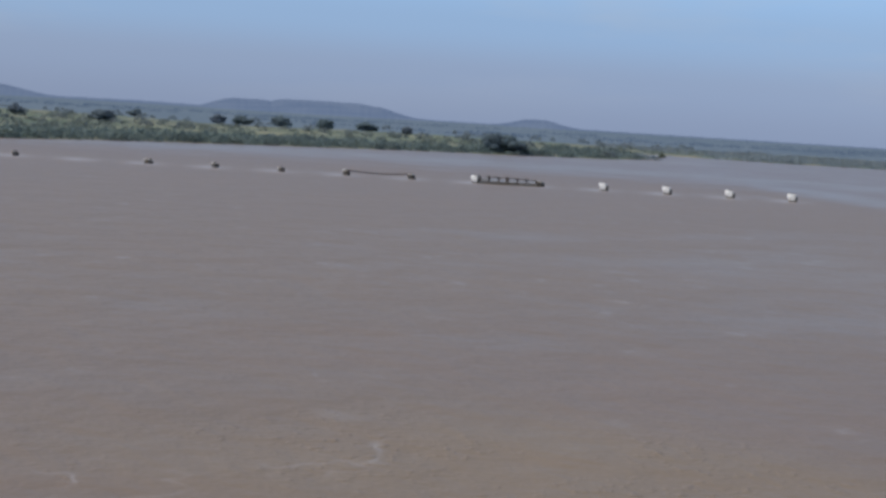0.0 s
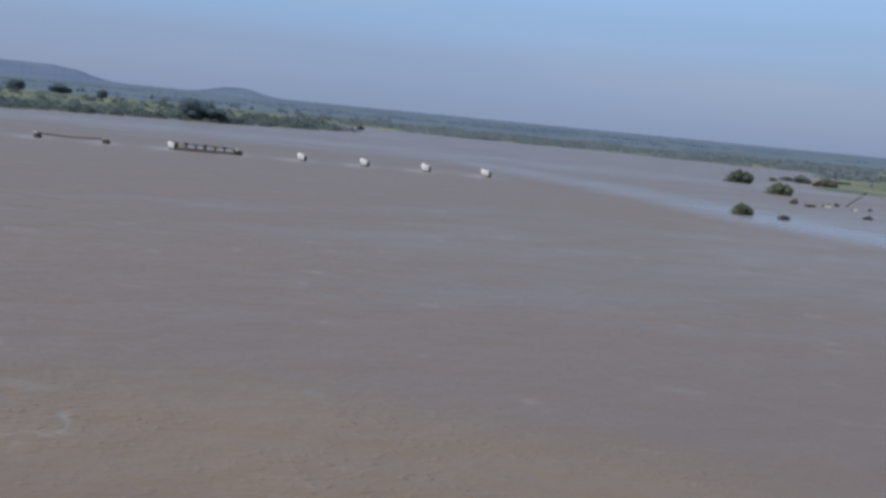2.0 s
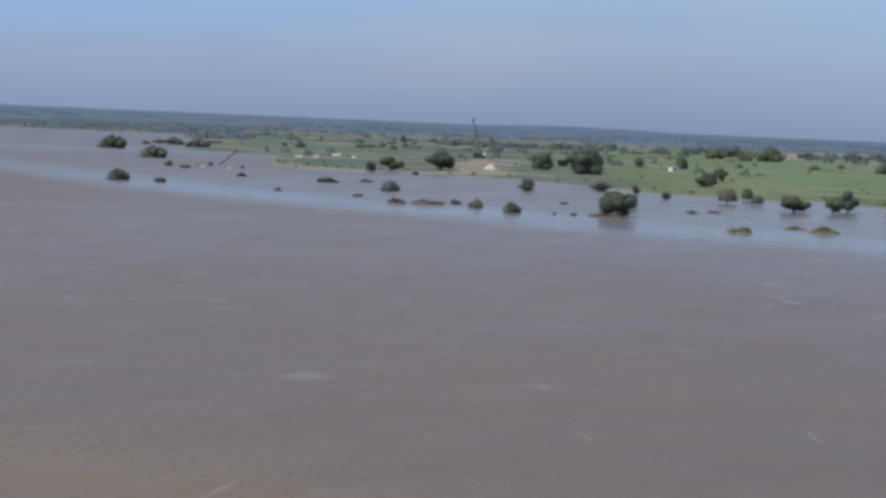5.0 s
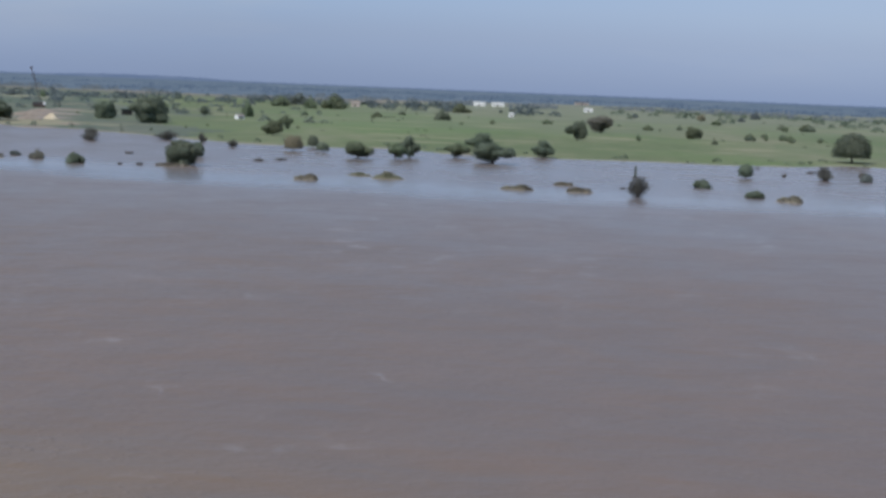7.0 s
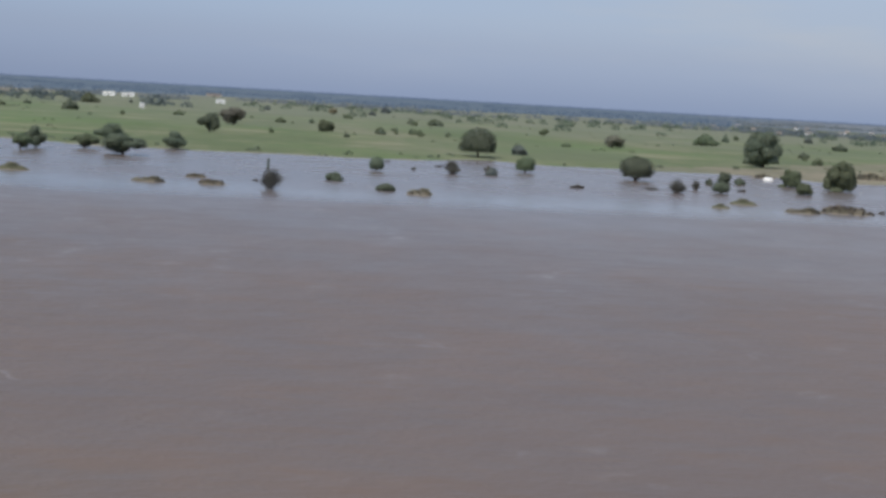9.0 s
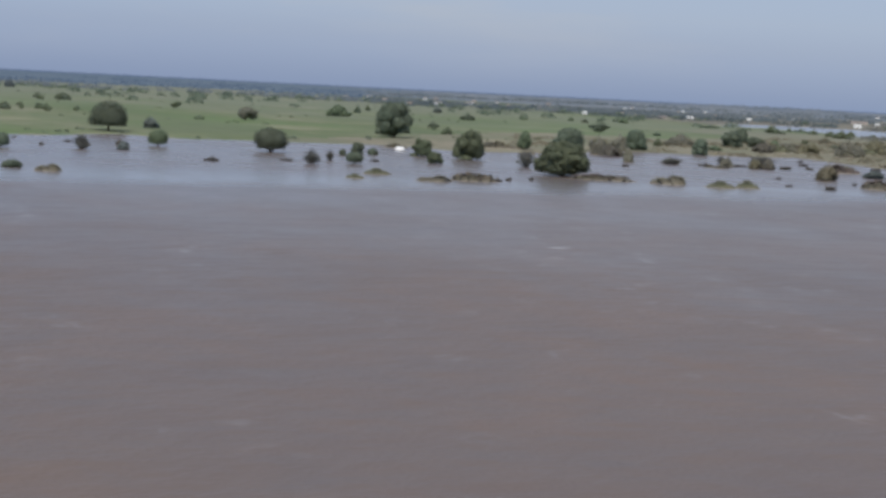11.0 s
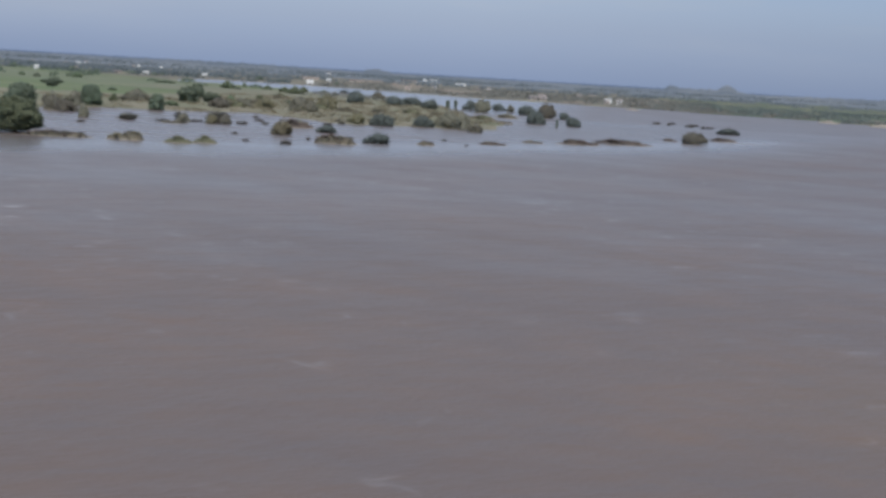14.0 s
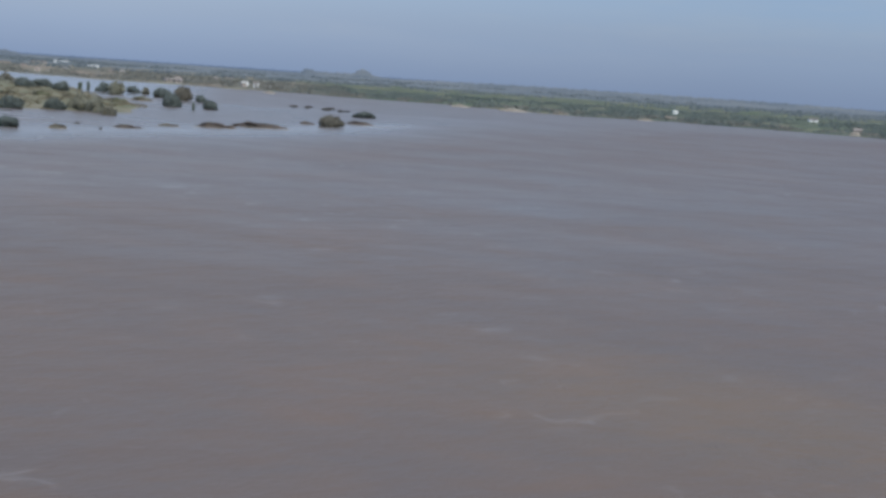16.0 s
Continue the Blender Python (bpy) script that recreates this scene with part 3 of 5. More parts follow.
    return ob


def snag(seed):
    """Drift caught in the flood: a broken stem, branches and a mat of leaves."""
    rng = np.random.default_rng(seed)
    ob = new("flood_snag")
    v, f = [], []
    limb(v, f, (-0.5, 0.1, 0.0), (0.35, -0.05, 0.42), 0.10, 0.06)
    part_mesh("stem", mesh_of("stem", v, f, BARK), ob)
    v, f = [], []
    for i in range(9):
        x = rng.uniform(-0.35, 0.4)
        limb(v, f, (x, 0, 0.05), (x + rng.normal() * 0.15, rng.normal() * 0.2, rng.uniform(0.4, 1.0)), 0.04, 0.014, 5)
    part_mesh("branches", mesh_of("branches", v, f, BARK), ob)
    p = np.stack([rng.uniform(-0.48, 0.48, 220), rng.normal(size=220) * 0.18, rng.uniform(-0.05, 0.6, 220)], 1)
    p[:, 2] *= 1 - abs(p[:, 0])
    v, f = leaf_quads(rng, p, 0.075)
    tagged(part_mesh("leaf_mat", mesh_of("leaf_mat", v, f, DRIFT), ob), kind="stuff")
    return ob


def grass_island(seed, turf, blades):
    """A low silt mound with bent tall grass, one long and one high."""
    rng = np.random.default_rng(seed)
    ob = new("grass_island")
    rings, sides = 12, 52
    ph = rng.uniform(0, 6.28, 4)

    def edge(t):
        return 1 + 0.16 * math.sin(2 * t + ph[0]) + 0.12 * math.sin(3 * t + ph[1]) + 0.08 * math.sin(5 * t + ph[2])

    def top(x, y):
        q = min(1, math.hypot(x / 0.5, y / 0.22))
        return 0.56 * (1 - q ** 3) * (0.74 + 0.17 * math.sin(7 * x + ph[3]) + 0.12 * math.sin(17 * x + ph[0])) + 0.03

    verts, faces = [(0, 0, top(0, 0))], []
    for r in range(1, rings + 1):
        for i in range(sides):
            t = 2 * math.pi * i / sides
            x, y = 0.47 * r / rings * edge(t) * math.cos(t), 0.21 * r / rings * edge(t) * math.sin(t)
            verts.append((x, y, top(x, y) + rng.normal() * 0.010 * (1.1 - r / rings) if r < rings else -0.3))
    for i in range(sides):
        j = (i + 1) % sides
        faces.append((0, 1 + i, 1 + j))
        for r in range(rings - 1):
            k = 1 + r * sides
            faces.append((k + i, k + sides + i, k + sides + j, k + j))
    part_mesh("mound", mesh_of("mound", verts, faces, turf, True), ob)
    av, af = [], []
    for i in range(sides):
        t = 2 * math.pi * i / sides
        for grow, z in ((0.80, 0.06), (1.02 + 0.03 * math.sin(3 * t + ph[1]), 0.02), (1.06, -0.1)):
            av.append((0.47 * grow * edge(t) * math.cos(t), 0.21 * grow * edge(t) * math.sin(t), z))
    for i in range(sides):
        k, j = 3 * i, 3 * ((i + 1) % sides)
        af += [(k, k + 1, j + 1, j), (k + 1, k + 2, j + 2, j + 1)]
    part_mesh("silt_apron", mesh_of("silt_apron", av, af, MUD, True), ob, "pale wet silt at the waterline")
    ta, tq = rng.uniform(0, 6.28, 170), rng.uniform(0, 1, 170) ** 0.55 * 0.9
    tx, ty = 0.47 * tq * np.array([edge(a) for a in ta]) * np.cos(ta), 0.21 * tq * np.array([edge(a) for a in ta]) * np.sin(ta)
    tz = np.array([top(x, y) for x, y in zip(tx, ty)]) + rng.uniform(0.0, 0.05, 170) * (1.0 - tq * 0.7)
    tv, tf = leaf_quads(rng, np.stack([tx, ty, tz], 1), 0.028, np.tile((0.0, -0.8, 0.6), (170, 1)))
    tagged(part_mesh("matted_grass", mesh_of("matted_grass", tv, tf, blades), ob), kind="stuff")
    n = 120
    t, q = rng.uniform(0, 6.28, n), rng.uniform(0, 1, n) ** 0.55 * 0.92
    v, f = [], []
    patch = rng.uniform(0, 6.28, 3)
    for a, b in zip(t, q):
        e = edge(a)
        x, y = 0.47 * b * e * math.cos(a), 0.21 * b * e * math.sin(a)
        if math.sin(9 * x + patch[0]) + math.sin(21 * y + 7 * x + patch[1]) < -0.9:
            continue
        h = rng.uniform(0.08, 0.22) * (1.05 - b * 0.55)
        lean = rng.normal(size=2) * (0.05, 0.09)
        w = rng.uniform(0.012, 0.026)
        ang = rng.uniform(0, 3.14)
        cx, cy, z = w * math.cos(ang), w * math.sin(ang) * 0.6, top(x, y) - 0.04
        k = len(v)
        v += [(x - cx, y - cy, z), (x + cx, y + cy, z), (x + lean[0] + cx, y + lean[1] + cy, z + h * 0.7), (x + lean[0] - cx, y + lean[1] - cy, z + h * 0.7),
              (x + 1.9 * lean[0], y + 1.9 * lean[1], z + h)]
        f += [(k, k + 1, k + 2, k + 3), (k + 3, k + 2, k + 4)]
    tagged(part_mesh("grass", mesh_of("grass", v, f, blades), ob), kind="stuff")
    v, f = [], []
    at = rng.uniform(-0.22, 0.22)
    crown(rng, v, f, (at, 0.02, top(at, 0.0) * 0.7), (0.20, 0.13, 0.34), 260, 0.026, 0.1, 9, 0.3)
    crown(rng, v, f, (at + 0.15, 0.04, top(at + 0.15, 0.0) * 0.6), (0.13, 0.10, 0.26), 160, 0.026, 0.1, 8, 0.3)
    part_mesh("scrub", mesh_of("scrub", v, f, LEAF_SILT, True), ob, "dull grey-green scrub on the crest")
    return ob


rand = random.Random(7)


def place(x, y, w, h, depth=1.0, turn=None, sink=0.0):
    """A plant's pose: at its spot on the ground or in the shallows, scaled to its width and height."""
    z = max(float(land_height(x, y)), 0.0) - sink
    if turn is None:
        turn = rand.uniform(0, 360)
    return pose(x, y, z, 0, 0, turn) @ Matrix.Diagonal((w, w * depth, h, 1))


def plant_all(rows, makers, labels, category, group, tangent=False, depth=(0.85, 1.1), sink=0.0):
    """Builds each kind once and copies it along the rows of x, y, width, height."""
    kinds = [make() for make in makers]
    used = set()
    for i, (x, y, w, h) in enumerate(rows):
        k = (i * 7 + i // 3) % len(kinds)
        turn = -math.degrees(math.atan2(x, y)) + rand.uniform(-9, 9) if tangent else None
        m = place(x, y, w, h, rand.uniform(*depth), turn, sink)
        if k in used:
            ob = copy_thing(kinds[k], Matrix.Identity(4))
            ob.matrix_basis = m
        else:
            ob = kinds[k]
            ob.matrix_basis = m
            used.add(k)
        tagged(ob, labels(x, y, w, h, k), category, group)
    for k, ob in enumerate(kinds):
        if k not in used:
            for c in ob.children_recursive:
                bpy.data.objects.remove(c)
            bpy.data.objects.remove(ob)


# ---- the lie of the land ----
RIVER = [(-300, -900), (-440, 80), (-488, 207), (-525, 276), (-554, 366), (-570, 423), (-582, 505), (-588, 570), (-620, 635),
         (-720, 700), (-840, 745), (-770, 800), (-693, 835), (-663, 905), (-596, 905), (-540, 910), (-526, 940), (-512, 955), (-465, 912),
         (-420, 800), (-355, 672), (-290, 548), (-266, 542), (-250, 534), (-224, 490), (-196, 420), (-184, 396), (-177, 402), (-172, 412),
         (-157, 436), (-135, 411), (-119, 412), (-104, 392), (-80, 372)]
RIVER += [(-62, 357), (-45, 360), (-33, 365), (-17, 347), (6, 353), (55, 357), (74, 377), (84, 363), (112, 367), (143, 375),
          (150, 345), (190, 360), (207, 389), (240, 384), (275, 390), (262, 330), (285, 328), (300, 322), (345, 365),
          (400, 440), (443, 499), (504, 579), (512, 640), (585, 777), (600, 862), (588, 925), (625, 985),
          (680, 1050), (740, 1080), (775, 1000), (765, 900), (740, 805), (778, 770), (770, 720), (812, 690)]
RIVER += [(785, 640), (810, 575), (755, 455), (812, 417), (806, 346), (798, 293), (790, 100), (760, -900)]


def shore_distance(x, y):
    """Distance to the river's edge in plan: positive on land, negative over water."""
    pts = np.array(RIVER, float)
    x, y = np.asarray(x, float), np.asarray(y, float)
    best, inside = np.full(x.shape, 1e9), np.zeros(x.shape, bool)
    for (ax, ay), (bx, by) in zip(pts, np.roll(pts, -1, 0)):
        dx, dy = bx - ax, by - ay
        t = np.clip(((x - ax) * dx + (y - ay) * dy) / (dx * dx + dy * dy), 0, 1)
        best = np.minimum(best, np.hypot(x - ax - t * dx, y - ay - t * dy))
        if ay != by:
            inside ^= ((ay > y) != (by > y)) & (x < dx * (y - ay) / dy + ax)
    return np.where(inside, -best, best)


def relief(x, y):
    """Smooth uneven ground, about -1 to 1, from a few crossed waves."""
    a = np.sin(x * 0.061 + 1.3 * np.sin(y * 0.043)) + np.sin(y * 0.083 + 1.7 * np.sin(x * 0.037 + 2.0))
    b = np.sin(x * 0.23 + 1.1 * np.sin(y * 0.19)) + np.sin(y * 0.27 + 1.3 * np.sin(x * 0.21 + 1.0))
    c = np.sin(x * 0.71 + 1.2 * np.sin(y * 0.53)) + np.sin(y * 0.63 + 1.1 * np.sin(x * 0.59))
    return 0.33 * a + 0.17 * b + 0.10 * c


def land_height(x, y):
    """The ground's height over the water at z = 0."""
    x, y = np.asarray(x, float), np.asarray(y, float)
    s = shore_distance(x, y)
    d = np.hypot(x, y)
    n = relief(x, y)
    bank = np.clip(s * 0.036, -1.6, 0.55) + 0.20 * n * np.clip(1.5 - abs(s) / 60, 0.3, 1) * np.where((x < -150) & (s > 0), 0.4, 1.0)
    # the marsh is a low shelf of silt
    bank = bank + 0.30 * np.interp(x, [215, 250, 470, 520], [0, 1, 1, 0]) * np.interp(y, [280, 310, 560, 640], [0, 1, 1, 0]) * np.clip((s + 10) / 12, 0, 1)
    rise = 12.5 * np.clip((d - 900) / 3900, 0, 1.2) ** 1.5
    return bank + np.where(s > 0, rise * np.clip(s / 300, 0, 1), 0)


def fan(radii, angles):
    r, a = np.meshgrid(radii, angles, indexing="ij")
    return r * np.sin(a), r * np.cos(a)


def fan_faces(nr, na):
    i, j = np.meshgrid(np.arange(nr - 1), np.arange(na), indexing="ij")
    k = (j + 1) % na
    return np.stack([i * na + j, i * na + k, (i + 1) * na + k, (i + 1) * na + j], -1).reshape(-1, 4)


fine = np.radians(np.concatenate([np.arange(-76, 78, 0.3), np.arange(78, 284, 2.0)]))
radii = np.concatenate([np.linspace(150, 220, 8), 220 * 1.0095 ** np.arange(1, 332)])
gx, gy = fan(radii, fine)
gz = land_height(gx.ravel(), gy.ravel())
gverts = np.stack([gx.ravel(), gy.ravel(), gz], 1)
gfaces = fan_faces(len(radii), len(fine))
ground_mesh = bpy.data.meshes.new("ground")
ground_mesh.from_pydata(gverts.tolist(), [], gfaces.tolist())
ground_mesh.materials.append(GRASS)
ground_mesh.materials.append(SCRUBLAND)
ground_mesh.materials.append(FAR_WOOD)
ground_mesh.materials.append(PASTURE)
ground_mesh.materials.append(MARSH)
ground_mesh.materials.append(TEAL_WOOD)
mid = gverts[gfaces].mean(1)
mx, my = mid[:, 0], mid[:, 1]
reach, bearing, ragged = np.hypot(mx, my), np.degrees(np.arctan2(mx, my)), relief(mx * 0.3, my * 0.3)
plain_zone = (mx + 40 * ragged > -100 - 0.25 * (my - 400)) & (mx < 600) & (my > 250) & (reach + 120 * ragged < np.interp(bearing, [-8, 2, 18, 24], [1280, 1480, 1480, 1280]))
pasture = (bearing < -43) | (bearing + 2 * ragged > 49) | ((bearing > 0) & (bearing + 4 * ragged < 30)) | ((mx < 0) & (reach + 120 * ragged < 1350))
# beyond this edge the ground takes the materials with haze painted as emission
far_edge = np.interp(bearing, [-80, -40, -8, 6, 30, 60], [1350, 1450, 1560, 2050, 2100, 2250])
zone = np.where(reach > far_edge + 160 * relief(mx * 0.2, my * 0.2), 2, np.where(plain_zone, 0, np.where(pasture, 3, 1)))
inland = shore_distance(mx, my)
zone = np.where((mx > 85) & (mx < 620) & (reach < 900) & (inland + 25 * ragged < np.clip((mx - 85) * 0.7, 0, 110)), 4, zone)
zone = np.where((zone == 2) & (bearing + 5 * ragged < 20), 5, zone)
ground_mesh.polygons.foreach_set("material_index", zone.astype(np.int32))
ground_mesh.polygons.foreach_set("use_smooth", [True] * len(gfaces))
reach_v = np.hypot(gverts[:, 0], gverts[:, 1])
# painted haze grows with distance over the middle of the plain
far_haze = np.clip((reach_v - 430) / 900 + 0.22 * relief(gverts[:, 0] * 0.5, gverts[:, 1] * 0.25), 0, 0.75) * np.interp(gverts[:, 0], [-150, -60, 500, 620], [0.0, 1.0, 1.0, 0.0])
ground_mesh.attributes.new("far_haze", "FLOAT", "POINT").data.foreach_set("value", far_haze.astype(np.float32))
tagged(new("ground", ground_mesh), "green flooded plain with muddy banks reaching the horizon", "ground", kind="structure")

# The flood: one sheet, choppy in the main current and calmer over the drowned bank.
CURRENT = [(-900, 700), (-330, 400), (-192, 305), (-141, 265), (-97, 242), (-50, 222), (0, 214), (75, 214), (160, 216), (196, 226), (311, 254), (400, 300), (560, 330), (700, 280), (900, 160)]
wr = np.concatenate([[6.0], 9 * 1.022 ** np.arange(0, 295)])
wa = np.radians(np.concatenate([np.arange(-76, 78, 0.5), np.arange(78, 284, 2.0)]))
wx, wy = fan(wr, wa)
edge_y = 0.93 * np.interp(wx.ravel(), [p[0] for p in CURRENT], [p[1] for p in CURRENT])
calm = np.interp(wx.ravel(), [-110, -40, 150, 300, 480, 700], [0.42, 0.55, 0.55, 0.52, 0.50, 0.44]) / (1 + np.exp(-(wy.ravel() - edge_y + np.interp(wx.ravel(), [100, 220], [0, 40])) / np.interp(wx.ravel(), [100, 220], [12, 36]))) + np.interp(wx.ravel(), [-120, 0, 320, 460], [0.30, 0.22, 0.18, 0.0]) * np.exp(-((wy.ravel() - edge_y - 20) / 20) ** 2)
# the main current too turns glassier, and its painted sky tint stronger, farther out
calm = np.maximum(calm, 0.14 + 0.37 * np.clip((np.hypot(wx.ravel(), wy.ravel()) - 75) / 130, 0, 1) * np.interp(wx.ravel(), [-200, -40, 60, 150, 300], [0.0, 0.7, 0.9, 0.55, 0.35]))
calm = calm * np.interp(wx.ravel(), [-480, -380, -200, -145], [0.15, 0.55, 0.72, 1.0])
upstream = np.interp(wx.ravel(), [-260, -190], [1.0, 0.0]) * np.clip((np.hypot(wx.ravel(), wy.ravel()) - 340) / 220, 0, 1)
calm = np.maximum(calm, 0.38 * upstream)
splash = 0 * calm
# smooth slicks and splashes beside the standing piers
for slot in range(-2, 11):
    px, py = -335.0 + 8.5 * slot, 178.0 + 12.7 * slot
    pr = math.hypot(px, py)
    side, out = (wx.ravel() * py - wy.ravel() * px) / pr, (wx.ravel() * px + wy.ravel() * py) / pr - pr
    calm = calm + 0.13 * np.exp(-((side + 7) / 6) ** 2 - ((out - 10) / 14) ** 2)
    splash = splash + np.exp(-((side + 1) / 4) ** 2 - (out / 9) ** 2)
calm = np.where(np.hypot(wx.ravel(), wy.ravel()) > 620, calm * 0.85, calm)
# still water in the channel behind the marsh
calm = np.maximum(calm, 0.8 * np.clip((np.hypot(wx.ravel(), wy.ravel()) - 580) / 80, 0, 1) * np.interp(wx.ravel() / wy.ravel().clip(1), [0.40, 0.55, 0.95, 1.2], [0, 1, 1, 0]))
wverts = np.concatenate([np.stack([wx.ravel(), wy.ravel(), 0 * calm], 1), [(0, 0, 0)]])
wfaces = fan_faces(len(wr), len(wa)).tolist() + [(len(wverts) - 1, (j + 1) % len(wa), j) for j in range(len(wa))]
water_mesh = bpy.data.meshes.new("water")
water_mesh.from_pydata(wverts.tolist(), [], wfaces)
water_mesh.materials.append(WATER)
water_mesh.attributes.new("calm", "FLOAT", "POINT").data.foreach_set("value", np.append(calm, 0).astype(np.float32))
# broken water off the wooded point
splash = splash + 0.8 * np.exp(-((wx.ravel() + 580) / 12) ** 2 - ((wy.ravel() - 615) / 16) ** 2)
# pale silt and froth where the current drags past the outer islands
drift = np.interp(wx.ravel(), [-105, -50, 0, 90, 150, 188, 240, 291, 335, 390], [252, 250, 224, 226, 230, 234, 242, 253, 271, 288])
weight = np.interp(wx.ravel(), [-110, -90, -30, 60, 170, 250, 380, 400], [0.0, 0.25, 0.16, 0.12, 0.24, 0.55, 0.60, 0.0])
splash = splash + weight * np.exp(-((wy.ravel() - drift) / 7) ** 2)
water_mesh.attributes.new("splash", "FLOAT", "POINT").data.foreach_set("value", np.append(np.clip(splash, 0, 1), 0).astype(np.float32))
# water stirred up close below the eye
boil = sum(amount * np.exp(-(((wx.ravel() - bx) * ca + (wy.ravel() - by) * sa) / l1) ** 2 - ((-(wx.ravel() - bx) * sa + (wy.ravel() - by) * ca) / l2) ** 2)
           for bx, by, ca, sa, l1, l2, amount in ((-46, 40, 0.8, 0.6, 22, 11, 1.0), (-36, 50, 1.0, 0.1, 26, 8, 1.0), (66, 29, 0.4, 0.92, 18, 12, 0.55)))
water_mesh.attributes.new("boil", "FLOAT", "POINT").data.foreach_set("value", np.append(np.clip(boil, 0, 1), 0).astype(np.float32))
# crests break farther out
chop = np.clip((np.hypot(wx.ravel(), wy.ravel()) - 60) / 90, 0.12, 1) * np.interp(wx.ravel(), [-220, -60], [0.45, 1.0])
water_mesh.attributes.new("chop", "FLOAT", "POINT").data.foreach_set("value", np.append(chop, 0).astype(np.float32))
# browner to the left: the warm return of front-lit water painted in
front_lit_brown = np.clip(0.18 - wx.ravel() / 130, 0, 1) * np.clip(1.2 - np.hypot(wx.ravel(), wy.ravel()) / 900, 0.2, 1)
water_mesh.attributes.new("front_lit_brown", "FLOAT", "POINT").data.foreach_set("value", np.append(front_lit_brown, 0).astype(np.float32))
water_mesh.update()
tagged(new("water", water_mesh), "wide brown flood water with small broken waves", "river", kind="structure")


# Far hills and the wooded rim of the plain, kilometres off, their haze painted as glow.
def ridge(name, label, dist, base_el, bumps, mat, rough, start=-85, end=88, step=0.05):
    az = np.arange(start, end, step)
    el = np.full(az.shape, base_el)
    for c, half, top, sharp in bumps:
        el = np.maximum(el, base_el + (top - base_el) * np.exp(-np.abs((az - c) / half) ** sharp))
    el = el + rough * (np.sin(az * 7.3) + np.sin(az * 17.1 + 1) + 0.8 * np.sin(az * 41 + 2) + 0.6 * np.sin(az * 97.0)) / 3
    verts, faces, n = [], [], len(az)
    for k, (dd, part_up) in enumerate(((-500, 0.0), (-230, 0.45), (-70, 0.85), (0, 1.0), (250, 0.6))):
        d = dist + dd
        crest = 14 + np.tan(np.radians(el)) * dist
        z = 2.0 + (crest - 2.0) * part_up + (0 if k in (0, 3) else 1) * 1.2 * np.sin(az * 23 + k * 2)
        a = np.radians(az)
        verts += np.stack([d * np.sin(a), d * np.cos(a), z], 1).tolist()
    for k in range(4):
        for i in range(n - 1):
            faces.append((k * n + i, k * n + i + 1, (k + 1) * n + i + 1, (k + 1) * n + i))
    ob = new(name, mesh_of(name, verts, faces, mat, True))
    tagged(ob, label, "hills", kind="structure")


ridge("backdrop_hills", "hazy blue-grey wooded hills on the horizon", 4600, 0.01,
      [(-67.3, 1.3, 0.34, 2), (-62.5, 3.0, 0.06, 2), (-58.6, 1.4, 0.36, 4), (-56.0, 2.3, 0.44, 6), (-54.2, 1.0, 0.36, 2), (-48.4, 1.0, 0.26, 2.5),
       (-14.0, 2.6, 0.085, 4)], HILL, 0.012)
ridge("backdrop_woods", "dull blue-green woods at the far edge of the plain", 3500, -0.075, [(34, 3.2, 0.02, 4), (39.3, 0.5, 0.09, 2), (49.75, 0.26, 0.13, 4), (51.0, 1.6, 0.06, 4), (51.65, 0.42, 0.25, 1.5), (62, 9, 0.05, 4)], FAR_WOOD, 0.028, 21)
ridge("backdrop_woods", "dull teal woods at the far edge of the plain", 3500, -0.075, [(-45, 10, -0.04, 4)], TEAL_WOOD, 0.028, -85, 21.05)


# ---- scrub and woods too many to count ----
house_rows = [(-53, 1395, 8.3, 5.4), (-38, 1413, 8.9, 5.0), (47, 1886, 13.9, 6.6), (37, 1274, 5.4, 4.5), (-121, 1049, 6.3, 4.1), (-108, 574, 2.7, 1.8), (-16, 879, 2.4, 2.6), (1016, 1816, 8.0, 11.7), (903, 1829, 10.8, 11.5), (664, 1365, 6.4, 5.3), (641, 1476, 10.2, 5.7), (611, 1171, 5.1, 4.6), (1774, 2900, 16.7, 9.6), (1009, 1339, 28.3, 6.5), (1057, 1326, 20.3, 4.8), (1660, 2153, 11.5, 8.6), (914, 836, 8.7, 5.7), (930, 839, 7.5, 5.3), (826, 824, 20.5, 4.1), (858, 786, 5.3, 4.5)]
house_rows += [(849, 766, 5.6, 3.6), (1135, 584, 5.8, 4.5), (1293, 535, 12.8, 4.9), (851, 326, 7.4, 6.1), (1611, 1840, 37.0, 8.6), (1354, 1587, 33.0, 6.6), (1319, 1449, 20.7, 5.5)]



def scatter(name, label, spots, widths, heights, mat, quads, seed):
    """Leafy domes at many spots, each of a number of small leaf sprays."""
    rng = np.random.default_rng(seed)
    n = len(spots)
    d = rng.normal(size=(n, quads, 3))
    d /= np.linalg.norm(d, axis=2)[:, :, None]
    d *= rng.uniform(0.72, 1.0, (n, quads, 1))
    d[:, :, 2] = np.abs(d[:, :, 2])
    w, h = np.asarray(widths)[:, None], np.asarray(heights)[:, None]
    z0 = np.maximum(land_height(spots[:, 0], spots[:, 1]), 0)
    c = np.stack([spots[:, :1] + d[:, :, 0] * w * 0.5, spots[:, 1:2] + d[:, :, 1] * w * 0.5, z0[:, None] + h * d[:, :, 2]], -1).reshape(-1, 3)
    s = np.repeat(0.95 * np.sqrt(w[:, 0] * h[:, 0]) / quads ** 0.5, quads)[:, None] * rng.uniform(0.7, 1.3, (n * quads, 1))
